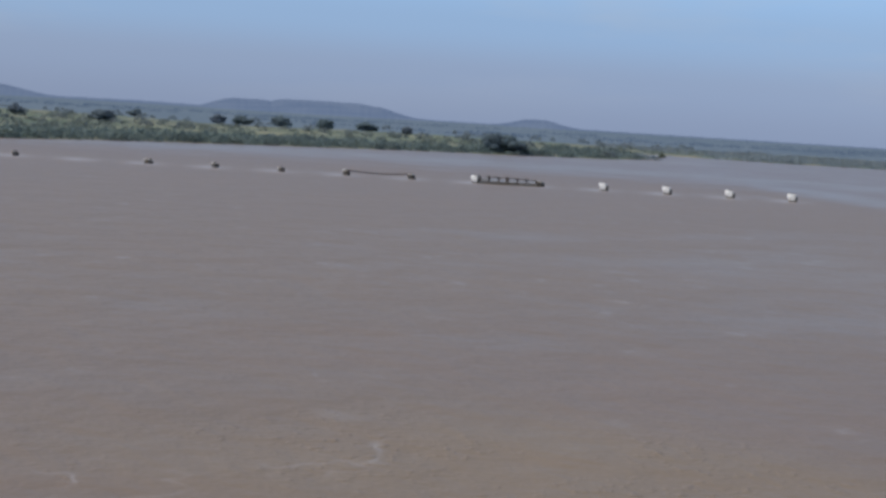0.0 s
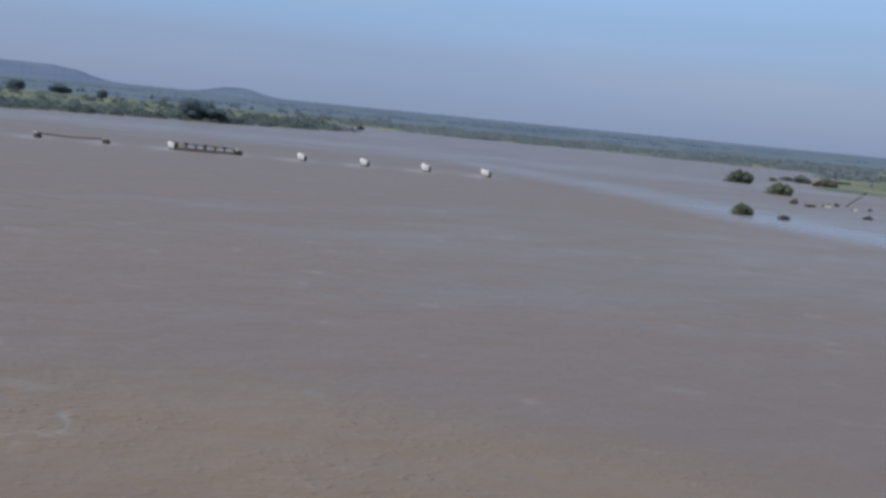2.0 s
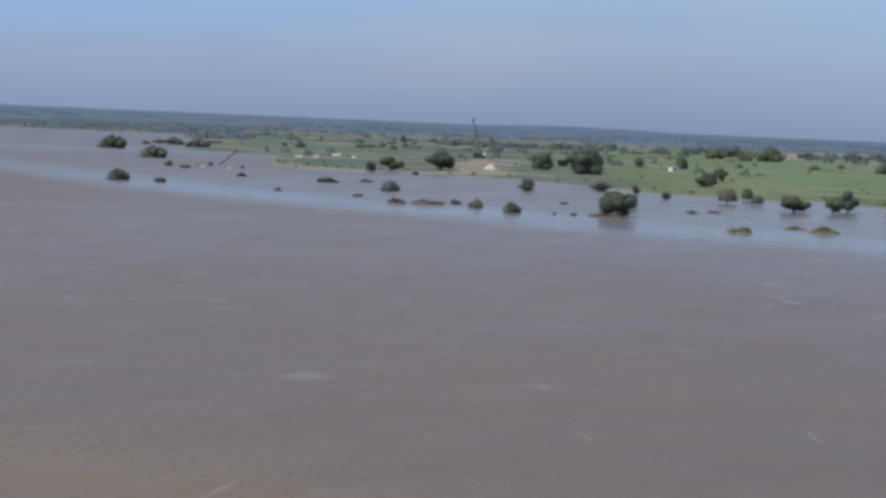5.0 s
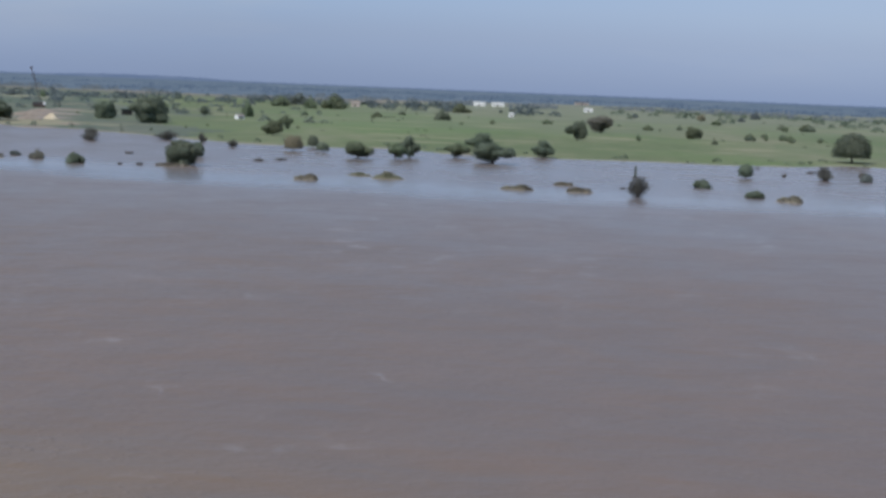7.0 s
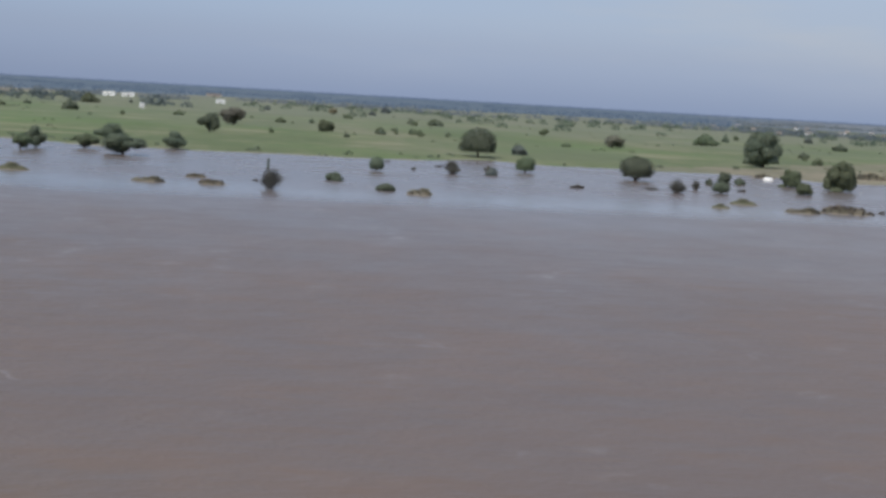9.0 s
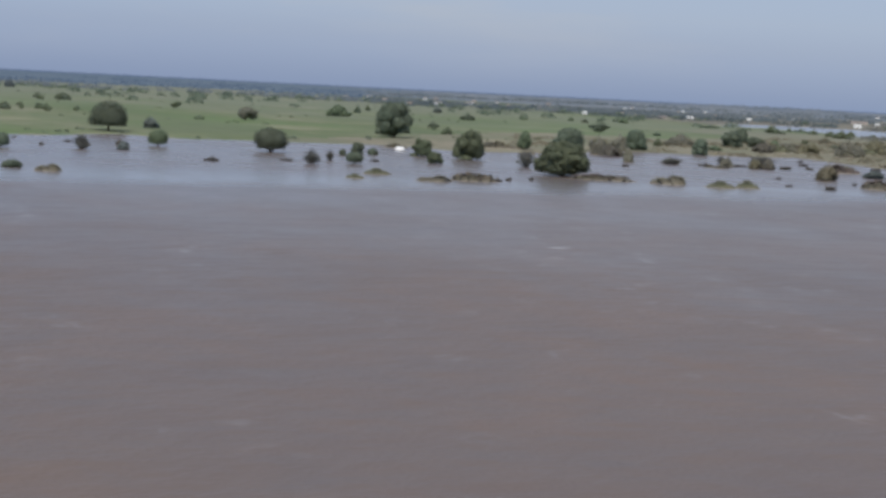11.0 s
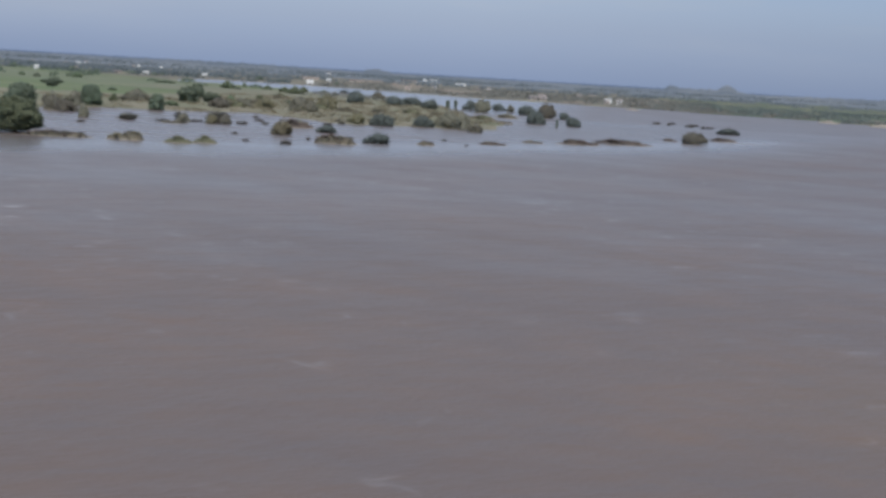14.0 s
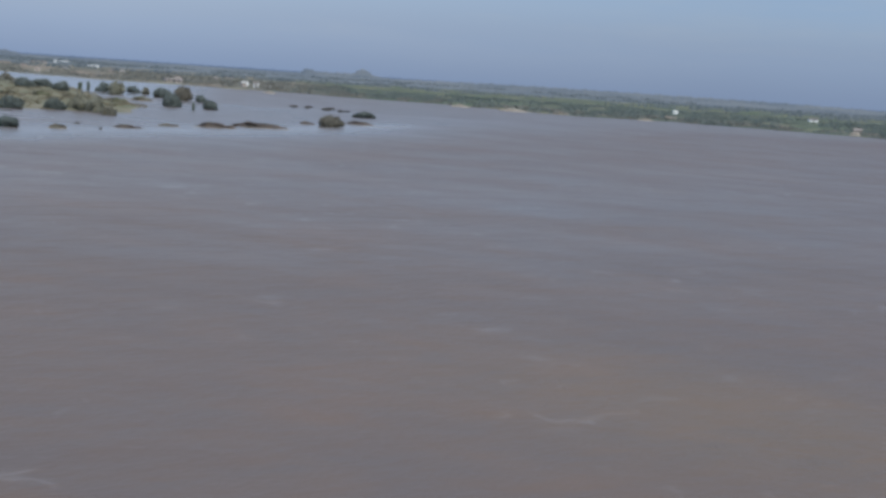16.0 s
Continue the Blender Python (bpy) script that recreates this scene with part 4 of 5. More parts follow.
    w = d.reshape(-1, 3) / np.linalg.norm(d.reshape(-1, 3), axis=1)[:, None] + 0.9 * rng.normal(size=c.shape)
    u = np.cross(w, rng.normal(size=c.shape))
    u /= np.linalg.norm(u, axis=1)[:, None]
    v = np.cross(w, u)
    v /= np.linalg.norm(v, axis=1)[:, None]
    q = np.stack([c - u * s, c + v * s * 0.8, c + u * s, c - v * s * 0.8], 1).reshape(-1, 3)
    me = bpy.data.meshes.new(name)
    me.from_pydata(q.tolist(), [], np.arange(len(q)).reshape(-1, 4).tolist())
    me.materials.append(mat)
    tagged(new(name, me), label, "scrub", kind="stuff")


def spots_in(seed, count, az, dist, s_min, s_max, clump=0.0, power=1.0):
    """Random spots on land in a sweep of azimuth and distance, some way in from the shore."""
    rng = np.random.default_rng(seed)
    a = np.radians(rng.uniform(az[0], az[1], count * 4))
    d = dist[0] + (dist[1] - dist[0]) * rng.uniform(0, 1, count * 4) ** power
    x, y = d * np.sin(a), d * np.cos(a)
    s = shore_distance(x, y)
    keep = (s > s_min) & (s < s_max)
    if clump:
        keep &= relief(x * 0.35 + 50, y * 0.35) + rng.normal(size=x.shape) * 0.25 > clump
    for hx, hy, hw, hh in house_rows:
        off = np.abs(np.degrees(np.arctan2(x, y)) - math.degrees(math.atan2(hx, hy)))
        keep &= ~((off < 0.12 + math.degrees(0.6 * hw / math.hypot(hx, hy))) & (d < math.hypot(hx, hy) + 8) & (d > math.hypot(hx, hy) - 900))
    p = np.stack([x, y], 1)[keep][:count]
    return p, rng


def hedge_spots(seed, lines, az, dist, length, gap=7.0):
    """Spots along broken tree lines that run roughly across the plain."""
    rng = np.random.default_rng(seed)
    found = []
    for _ in range(lines):
        a, d = radians(rng.uniform(*az)), rng.uniform(*dist)
        c, turn, reach = np.array((d * math.sin(a), d * math.cos(a))), -a + rng.normal() * 0.35, rng.uniform(*length)
        count = max(2, int(reach / gap))
        along = np.linspace(-reach / 2, reach / 2, count) + rng.normal(size=count) * gap * 0.5
        along = along[rng.uniform(size=count) > 0.22]
        found.append(c + np.stack([along * math.cos(turn), along * math.sin(turn)], 1) + rng.normal(size=(len(along), 2)) * 3)
    p = np.concatenate(found)
    keep = shore_distance(p[:, 0], p[:, 1]) > 3
    for hx, hy, hw, hh in house_rows[:6]:
        off = np.abs(np.degrees(np.arctan2(p[:, 0], p[:, 1])) - math.degrees(math.atan2(hx, hy)))
        keep &= (off > 0.35 + math.degrees(0.6 * hw / math.hypot(hx, hy))) | (np.hypot(p[:, 0], p[:, 1]) > math.hypot(hx, hy))
    return p[keep], rng


p, g = spots_in(11, 1700, (-72, -43.5), (430, 1000), 1, 40)
scatter("bank_scrub", "dense green scrub along the far bank", p, g.uniform(4, 12, len(p)), g.uniform(1.0, 4.0, len(p)), LEAF_TEAL, 60, 1)
p, g = spots_in(12, 460, (-75, -42), (480, 1250), 22, 900, 0.0)
scatter("field_scrub", "scattered green bushes in fields behind the bank", p, g.uniform(3, 9, len(p)), g.uniform(0.8, 3.0, len(p)), LEAF_BANK, 40, 2)
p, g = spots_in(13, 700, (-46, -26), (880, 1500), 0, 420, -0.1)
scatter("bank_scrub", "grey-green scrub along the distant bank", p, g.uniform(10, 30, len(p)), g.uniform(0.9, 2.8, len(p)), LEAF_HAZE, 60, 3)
# the three far tree lines below carry their haze as painted emission
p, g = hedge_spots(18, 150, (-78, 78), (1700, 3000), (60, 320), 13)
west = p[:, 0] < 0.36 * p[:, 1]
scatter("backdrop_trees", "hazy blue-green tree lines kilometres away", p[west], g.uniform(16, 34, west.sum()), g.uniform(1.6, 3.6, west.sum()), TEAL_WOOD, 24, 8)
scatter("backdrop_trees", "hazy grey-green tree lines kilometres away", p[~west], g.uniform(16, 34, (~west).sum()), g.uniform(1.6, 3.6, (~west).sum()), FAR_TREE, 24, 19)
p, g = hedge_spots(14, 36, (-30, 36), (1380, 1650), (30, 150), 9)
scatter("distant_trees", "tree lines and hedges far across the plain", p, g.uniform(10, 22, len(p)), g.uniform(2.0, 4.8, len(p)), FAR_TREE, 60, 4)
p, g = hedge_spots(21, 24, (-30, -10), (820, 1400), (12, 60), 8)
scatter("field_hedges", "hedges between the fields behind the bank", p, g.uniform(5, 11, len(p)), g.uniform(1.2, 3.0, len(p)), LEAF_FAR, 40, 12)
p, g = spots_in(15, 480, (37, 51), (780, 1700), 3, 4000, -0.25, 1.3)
scatter("bank_woods", "grey-green woods and scrub on the far bank", p, g.uniform(12, 36, len(p)), g.uniform(0.6, 1.9, len(p)), LEAF_HAZE_BROWN, 60, 5)
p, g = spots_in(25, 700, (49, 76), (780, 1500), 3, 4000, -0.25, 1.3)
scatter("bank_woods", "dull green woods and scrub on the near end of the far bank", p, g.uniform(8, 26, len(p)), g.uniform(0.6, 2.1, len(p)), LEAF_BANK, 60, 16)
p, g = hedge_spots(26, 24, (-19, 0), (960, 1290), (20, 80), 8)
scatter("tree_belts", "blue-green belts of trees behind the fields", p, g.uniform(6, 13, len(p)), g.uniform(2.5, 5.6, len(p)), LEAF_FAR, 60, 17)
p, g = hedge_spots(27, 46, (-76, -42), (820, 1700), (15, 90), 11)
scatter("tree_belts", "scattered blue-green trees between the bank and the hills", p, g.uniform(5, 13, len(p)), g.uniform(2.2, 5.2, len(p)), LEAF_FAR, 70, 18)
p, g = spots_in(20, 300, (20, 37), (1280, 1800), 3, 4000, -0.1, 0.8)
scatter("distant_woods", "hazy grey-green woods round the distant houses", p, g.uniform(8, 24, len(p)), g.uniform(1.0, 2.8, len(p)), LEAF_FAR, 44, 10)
p, g = spots_in(24, 150, (2, 38), (880, 1420), 25, 4000, 0.05, 0.6)
scatter("field_clumps", "dark clumps of trees at the far edge of the plain", p, g.uniform(4, 11, len(p)), g.uniform(1.8, 4.2, len(p)), LEAF_DARK, 50, 15)
p, g = spots_in(16, 420, (46, 76), (780, 1300), 3, 60)
scatter("bank_scrub", "dense scrub on the low far bank", p, g.uniform(6, 16, len(p)), g.uniform(0.8, 2.0, len(p)), LEAF_HAZE_BROWN, 40, 6)
p, g = spots_in(19, 520, (25, 46), (290, 720), -6, 90)
scatter("marsh_grass", "yellow-green marsh grass and scrub on the drowned bank", p, g.uniform(2.0, 7, len(p)), g.uniform(0.2, 0.9, len(p)), GRASS_TALL, 60, 9)
p, g = spots_in(22, 150, (-30, 20), (300, 520), 0, 16)
scatter("shore_tufts", "dark tufts and small bushes along the grassy shore", p, g.uniform(0.8, 2.6, len(p)), g.uniform(0.3, 1.1, len(p)), LEAF_DARK, 30, 13)
p, g = hedge_spots(23, 26, (-30, -8), (520, 1300), (8, 40), 6)
scatter("field_bushes", "small bushes dotted between the pale field strips", p, g.uniform(2, 6, len(p)), g.uniform(0.8, 2.4, len(p)), LEAF_BANK, 40, 14)
p, g = spots_in(17, 260, (-24, 34), (420, 1300), 25, 900, 0.1)
scatter("grass_tufts", "small scattered tufts on the green plain", p, g.uniform(0.7, 2.2, len(p)), g.uniform(0.3, 0.9, len(p)), LEAF_MID, 20, 7)

# ---- trees and shrubs ----
round_tree_rows = [(-153, 447, 8.3, 5.5), (-160, 409, 3.1, 3.1), (-160, 424, 4.8, 4.1), (-163, 440, 1.8, 2.5), (-139, 508, 6.8, 5.4), (-117, 477, 10.5, 7.9), (-129, 613, 2.9, 3.5), (-58, 260, 5.6, 4.0), (-62, 289, 2.6, 2.7), (-68, 407, 5.1, 3.8), (-74, 467, 3.3, 4.0), (-35, 311, 5.5, 3.2), (-28, 315, 4.0, 3.1), (-26, 324, 3.9, 4.3), (-17, 333, 4.6, 3.0), (-14, 378, 5.6, 3.7), (-9, 314, 8.0, 4.0), (1, 352, 4.0, 3.7), (38, 298, 2.6, 2.7), (11, 482, 6.3, 5.6)]
round_tree_rows += [(22, 589, 8.7, 6.2), (53, 561, 5.9, 4.0), (72, 323, 3.8, 3.3), (93, 314, 6.9, 4.9), (159, 418, 10.2, 9.6), (127, 317, 5.0, 3.7), (118, 287, 3.1, 2.2), (134, 308, 6.1, 6.1), (130, 256, 8.9, 6.1), (173, 339, 6.7, 6.7), (175, 367, 3.6, 4.6), (223, 395, 5.6, 5.4), (115, 323, 2.8, 2.2), (98, 277, 3.3, 2.2), (235, 381, 4.1, 4.4), (282, 439, 6.1, 5.0), (306, 470, 5.3, 5.3), (296, 446, 5.3, 3.2), (303, 567, 7.0, 3.6), (151, 541, 7.7, 4.5)]
round_tree_rows += [(164, 702, 4.1, 3.0), (-946, 468, 16.0, 7.1), (-1264, 657, 11.5, 7.0), (-1118, 654, 12.7, 7.3), (-1101, 667, 15.4, 7.7), (-1121, 716, 17.8, 8.9), (-1130, 765, 14.4, 8.2), (-1130, 809, 18.6, 7.8), (-1065, 803, 9.4, 6.6), (-991, 429, 9.1, 8.0), (-593, 499, 10.9, 9.3), (-590, 508, 13.1, 9.0)]


def tree_label(looks):
    return lambda x, y, w, h, k: looks[k] + (" standing in flood water" if shore_distance(x, y) < 0 else " on the grassy plain")


def tree_kind(q):
    x, y, w, h = q
    return "far" if x < -500 else "thorn" if (-55 < x < 36 and y > 300) or (x < -55 and y < 470 and y > 400) or (x > 110 and y > 480) else "ball" if 36 <= x < 100 and y < 340 else "round"


plant_all([q for q in round_tree_rows if tree_kind(q) == "round"],
          [lambda: round_tree(1, LEAF_DARK, -0.04), lambda: round_tree(2, LEAF_MID, 0.0), lambda: round_tree(3, LEAF_DARK, -0.06), lambda: round_tree(4, LEAF_MID, -0.03), lambda: round_tree(5, LEAF_DARK, 0.04)],
          tree_label(("broad dark green tree", "leafy green tree", "broad dark green tree", "leafy green tree", "broad dark green tree")), "tree", "trees by the river")
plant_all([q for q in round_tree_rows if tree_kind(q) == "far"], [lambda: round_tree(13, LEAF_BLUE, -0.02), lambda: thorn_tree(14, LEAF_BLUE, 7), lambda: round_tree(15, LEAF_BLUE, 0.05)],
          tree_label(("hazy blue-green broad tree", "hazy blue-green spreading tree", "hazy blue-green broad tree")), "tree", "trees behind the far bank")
plant_all([q for q in round_tree_rows if tree_kind(q) == "ball"], [lambda: ball_tree(6, LEAF_DARK), lambda: ball_tree(7, LEAF_MID)],
          tree_label(("tight round dark green tree", "tight round green tree")), "tree", "round trees in the flood")
plant_all([q for q in round_tree_rows if tree_kind(q) == "thorn"],
          [lambda: thorn_tree(8, LEAF_DARK, 5), lambda: thorn_tree(9, LEAF_MID, 6), lambda: thorn_tree(10, LEAF_SILT, 5), lambda: thorn_tree(11, LEAF_DARK, 7), lambda: thorn_tree(12, LEAF_MID, 4)],
          tree_label(("open dark green thorn tree", "spreading green thorn tree", "dusty grey-green thorn tree", "broad dark thorn tree", "sparse green thorn tree")), "tree", "thorn trees")
flat_tree_rows = [(75, 391, 9.1, 7.1), (-51, 332, 4.0, 3.3), (-50, 354, 2.6, 2.8), (-45, 333, 2.5, 2.1), (99, 1006, 5.3, 4.3)]
plant_all(flat_tree_rows, [lambda: flat_tree(21, LEAF_DARK), lambda: flat_tree(22, LEAF_OLIVE)],
          lambda x, y, w, h, k: "flat-topped tree with clear trunk " + ("standing in flood water" if shore_distance(x, y) < 0 else "on grass"), "tree", "flat-topped trees")
shrub_rows = [(-306, 523, 10.4, 4.5), (-340, 606, 3.4, 1.5), (-353, 641, 5.4, 1.8), (-337, 626, 7.5, 3.2), (-309, 594, 9.2, 4.0), (-242, 438, 8.3, 3.5), (-167, 287, 4.3, 2.2), (-139, 329, 4.5, 1.3), (-115, 305, 3.8, 2.1), (-89, 269, 2.0, 0.8), (-83, 262, 3.2, 1.5), (-74, 253, 2.8, 1.7), (26, 259, 3.4, 1.4), (32, 238, 3.1, 1.2), (61, 303, 2.3, 1.6), (91, 417, 4.1, 2.6), (64, 322, 1.6, 1.3), (107, 310, 1.7, 1.3), (116, 317, 2.0, 1.5), (195, 364, 5.1, 4.1)]
shrub_rows += [(217, 394, 5.1, 4.1), (182, 326, 2.8, 3.1), (191, 322, 3.7, 1.3), (202, 316, 3.0, 2.0), (206, 310, 3.0, 2.2), (209, 309, 3.6, 2.4), (196, 269, 4.4, 3.0), (217, 281, 4.2, 1.7), (201, 244, 5.4, 2.0), (265, 331, 5.4, 2.5), (269, 325, 6.8, 3.1), (257, 327, 2.0, 1.5), (283, 325, 5.4, 2.9), (291, 324, 5.8, 4.6), (291, 318, 5.4, 4.4), (281, 302, 3.6, 2.5), (331, 271, 6.4, 3.1), (413, 517, 7.9, 4.9), (497, 605, 6.3, 3.8), (417, 497, 8.7, 3.6)]
shrub_rows += [(444, 517, 9.6, 3.4), (420, 478, 6.9, 3.8), (474, 514, 5.4, 4.2), (454, 484, 6.3, 5.1), (498, 521, 5.3, 3.0), (489, 504, 3.2, 3.0), (462, 467, 7.6, 3.9), (444, 437, 6.8, 5.5), (374, 374, 6.7, 4.6), (443, 427, 4.8, 2.8), (379, 361, 5.2, 2.9), (427, 336, 6.3, 2.1), (-702, 729, 5.0, 2.8), (193, 355, 5.7, 3.0), (257, 428, 7.9, 3.5), (268, 400, 5.9, 2.9), (291, 421, 6.3, 2.7), (289, 406, 5.3, 3.3), (292, 390, 8.6, 4.3), (326, 423, 7.1, 4.7)]
def shrub_label(looks):
    return lambda x, y, w, h, k: looks[k] + " rounded shrub " + ("half drowned in the flood" if shore_distance(x, y) < 0 else "on the low bank")


plant_all([q for q in shrub_rows if q[0] < 150], [lambda: shrub(31, LEAF_DARK, 1100), lambda: shrub(32, LEAF_SILT, 1100), lambda: shrub(33, LEAF_OUTER, 1100), lambda: shrub(34, LEAF_DARK, 1100)],
          shrub_label(("dark green", "silt-grey", "blue-green", "dark green")), "shrub", "shrubs along the flood")
plant_all([q for q in shrub_rows if q[0] >= 350 or q[:2] in ((201, 244), (331, 271))], [lambda: shrub(44, LEAF_OUTER, 1400), lambda: shrub(45, LEAF_MARSH, 1400), lambda: shrub(46, LEAF_OUTER, 1400)],
          shrub_label(("blue-green", "silt-grey", "blue-green")), "shrub", "shrubs of the outer marsh")
plant_all([q for q in shrub_rows if 150 <= q[0] < 350 and q[:2] not in ((201, 244), (331, 271))], [lambda: shrub(35, LEAF_MARSH, 1100), lambda: shrub(36, LEAF_OLIVE, 1100), lambda: shrub(37, LEAF_MARSH, 1100), lambda: shrub(38, LEAF_OUTER, 1100), lambda: shrub(39, LEAF_MARSH, 1100)],
          shrub_label(("silt-grey", "dull olive", "silt-grey", "blue-green", "silt-grey")), "shrub", "shrubs of the drowned marsh")
bush_rows = [(73, 565, 3.6, 1.8), (80, 576, 1.6, 2.5), (88, 587, 3.8, 1.9), (86, 558, 1.8, 1.8), (99, 577, 1.6, 1.6), (54, 501, 1.8, 1.6), (118, 787, 3.6, 2.5), (131, 801, 6.8, 3.1), (97, 899, 5.4, 2.9), (133, 1080, 5.0, 2.7), (163, 1242, 7.0, 6.2), (60, 703, 2.5, 2.2), (45, 679, 4.1, 2.4), (31, 510, 1.8, 1.8), (3, 724, 4.6, 2.3), (-20, 673, 1.9, 1.7), (-26, 1042, 2.2, 2.6), (62, 1067, 3.8, 2.6), (-43, 711, 6.5, 5.3), (-48, 968, 10.2, 5.8)]
bush_rows += [(-69, 802, 3.7, 2.3), (-74, 726, 5.1, 2.3), (-103, 700, 2.7, 2.0), (-113, 617, 4.4, 6.8), (-153, 940, 11.4, 6.0), (-154, 1020, 12.7, 7.6), (-130, 905, 7.1, 6.4), (-118, 919, 13.7, 8.1), (-124, 1172, 13.3, 3.3), (123, 828, 4.7, 2.6), (132, 808, 7.5, 3.5), (93, 627, 2.2, 1.6), (90, 587, 2.9, 2.1), (103, 600, 2.1, 1.5), (86, 626, 2.2, 1.6), (78, 607, 3.2, 1.7), (132, 531, 4.2, 1.3), (232, 680, 11.4, 5.0), (279, 788, 3.5, 4.4), (318, 880, 3.3, 3.0)]
bush_rows += [(376, 915, 5.9, 3.5), (312, 720, 6.9, 3.6), (429, 839, 3.3, 2.3), (416, 797, 3.8, 2.2), (462, 836, 5.7, 3.4), (384, 808, 4.7, 2.2), (212, 518, 2.0, 1.6), (195, 466, 3.6, 2.3), (224, 548, 4.2, 2.1), (-295, 738, 4.5, 1.7), (-300, 764, 6.9, 1.7), (-302, 787, 4.4, 2.4), (-277, 737, 3.6, 2.5), (-372, 1008, 3.8, 4.9), (-301, 819, 2.8, 2.5), (-372, 1067, 6.0, 3.2), (-318, 953, 5.3, 3.2), (-289, 922, 3.4, 4.1), (-313, 688, 2.7, 1.9), (-298, 673, 5.2, 3.1)]
bush_rows += [(499, 800, 11.9, 1.7), (487, 719, 7.3, 4.0), (491, 716, 4.9, 1.5), (542, 783, 2.7, 2.7), (551, 785, 7.4, 2.0), (525, 736, 5.7, 2.5), (497, 682, 5.3, 2.7), (485, 656, 8.6, 4.0), (546, 730, 4.5, 2.6), (544, 710, 7.6, 1.9), (619, 787, 6.3, 1.8), (316, 423, 3.8, 1.3), (343, 467, 3.8, 1.4), (414, 571, 4.0, 1.7), (310, 445, 2.8, 1.3), (330, 485, 3.1, 1.7), (366, 518, 3.0, 1.5), (310, 517, 2.9, 1.7), (243, 418, 2.7, 2.3), (320, 551, 3.3, 1.5), (251, 399, 4.5, 1.3)]
def bush_label(x, y, w, h, k):
    return "small dark bush on the open green plain" if h < 4 else "tree-high clump of bushes on the plain"


plant_all([q for q in bush_rows if math.hypot(q[0], q[1]) < 980], [lambda: shrub(41, LEAF_DARK, 420, 1, 0.055), lambda: shrub(42, LEAF_MID, 420, 1, 0.055), lambda: shrub(43, LEAF_MID, 420, 1, 0.055)],
          bush_label, "bush", "bushes on the plain")
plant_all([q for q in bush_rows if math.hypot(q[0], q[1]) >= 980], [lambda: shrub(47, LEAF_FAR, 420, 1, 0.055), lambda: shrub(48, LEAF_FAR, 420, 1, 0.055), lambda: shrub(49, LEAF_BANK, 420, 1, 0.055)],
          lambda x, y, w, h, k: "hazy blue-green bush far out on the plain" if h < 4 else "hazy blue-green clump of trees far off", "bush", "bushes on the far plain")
column_rows = [(470, 524, 2.7, 3.7), (481, 531, 2.3, 4.0), (356, 346, 1.2, 3.0), (17, 283, 0.7, 2.3)]
plant_all(column_rows, [lambda: slim_tree(51), lambda: slim_tree(52)], lambda x, y, w, h, k: "slim dark tree standing in flood water", "tree", "slim trees")
drowned_shrub_rows = [(-97, 343, 3.6, 2.8), (-99, 351, 2.7, 2.8), (-76, 360, 1.9, 2.3), (-65, 339, 2.1, 1.8), (14, 227, 2.6, 3.3), (53, 301, 2.3, 2.5), (-85, 364, 4.3, 2.4), (53, 302, 2.4, 2.9), (88, 271, 2.9, 2.7), (96, 285, 1.4, 2.2), (136, 284, 3.2, 3.4), (189, 318, 3.9, 1.7), (210, 330, 2.7, 1.9), (218, 326, 5.2, 2.5)]
plant_all(drowned_shrub_rows, [lambda: drowned_shrub(61), lambda: drowned_shrub(62)], lambda x, y, w, h, k: "silt-grey half-drowned shrub with bare stems", "shrub", "drowned shrubs")
stub_rows = [(-204, 376, 2.1, 2.0), (-195, 368, 2.8, 1.2), (-199, 385, 1.5, 1.2), (-157, 286, 2.4, 1.5), (-163, 335, 2.2, 1.2), (-189, 389, 1.2, 0.9), (-128, 279, 1.4, 0.9), (-110, 275, 2.0, 0.7), (-146, 406, 1.7, 1.8), (-200, 392, 1.4, 1.4), (-75, 291, 1.6, 0.7), (-67, 254, 0.7, 0.6), (-64, 255, 1.1, 0.7), (-50, 285, 1.9, 0.7), (-47, 291, 2.2, 0.6), (13, 247, 1.1, 0.4), (46, 342, 1.0, 0.6), (47, 311, 0.9, 1.0), (55, 330, 1.5, 0.7), (86, 280, 2.2, 0.8)]
stub_rows += [(70, 272, 2.6, 1.0), (106, 288, 1.7, 0.8), (107, 234, 1.8, 0.8), (111, 238, 1.0, 0.8), (116, 240, 0.9, 0.9), (169, 243, 1.4, 0.6), (173, 236, 2.0, 1.2), (190, 252, 0.9, 0.8), (222, 241, 0.8, 0.6), (232, 259, 1.2, 0.6), (215, 311, 2.7, 1.2), (247, 351, 1.8, 0.9), (191, 342, 1.7, 1.0), (196, 315, 3.4, 0.9), (206, 317, 4.0, 0.8), (234, 331, 2.3, 1.0), (491, 404, 4.9, 1.3), (475, 383, 3.9, 1.1), (448, 352, 4.6, 1.6), (487, 418, 2.3, 1.1)]
stub_rows += [(497, 419, 2.3, 1.1), (475, 392, 3.5, 1.3), (468, 380, 1.9, 1.3), (482, 408, 1.8, 1.6), (481, 414, 2.9, 1.3), (167, 300, 1.6, 0.8), (223, 313, 1.8, 0.9), (183, 267, 1.4, 0.6), (248, 321, 2.5, 1.0), (264, 337, 2.4, 1.0)]
plant_all(stub_rows, [lambda: snag(71), lambda: snag(72), lambda: snag(73)], lambda x, y, w, h, k: "dark driftwood snag and leaves in the water", "driftwood", "snags in the flood", True)
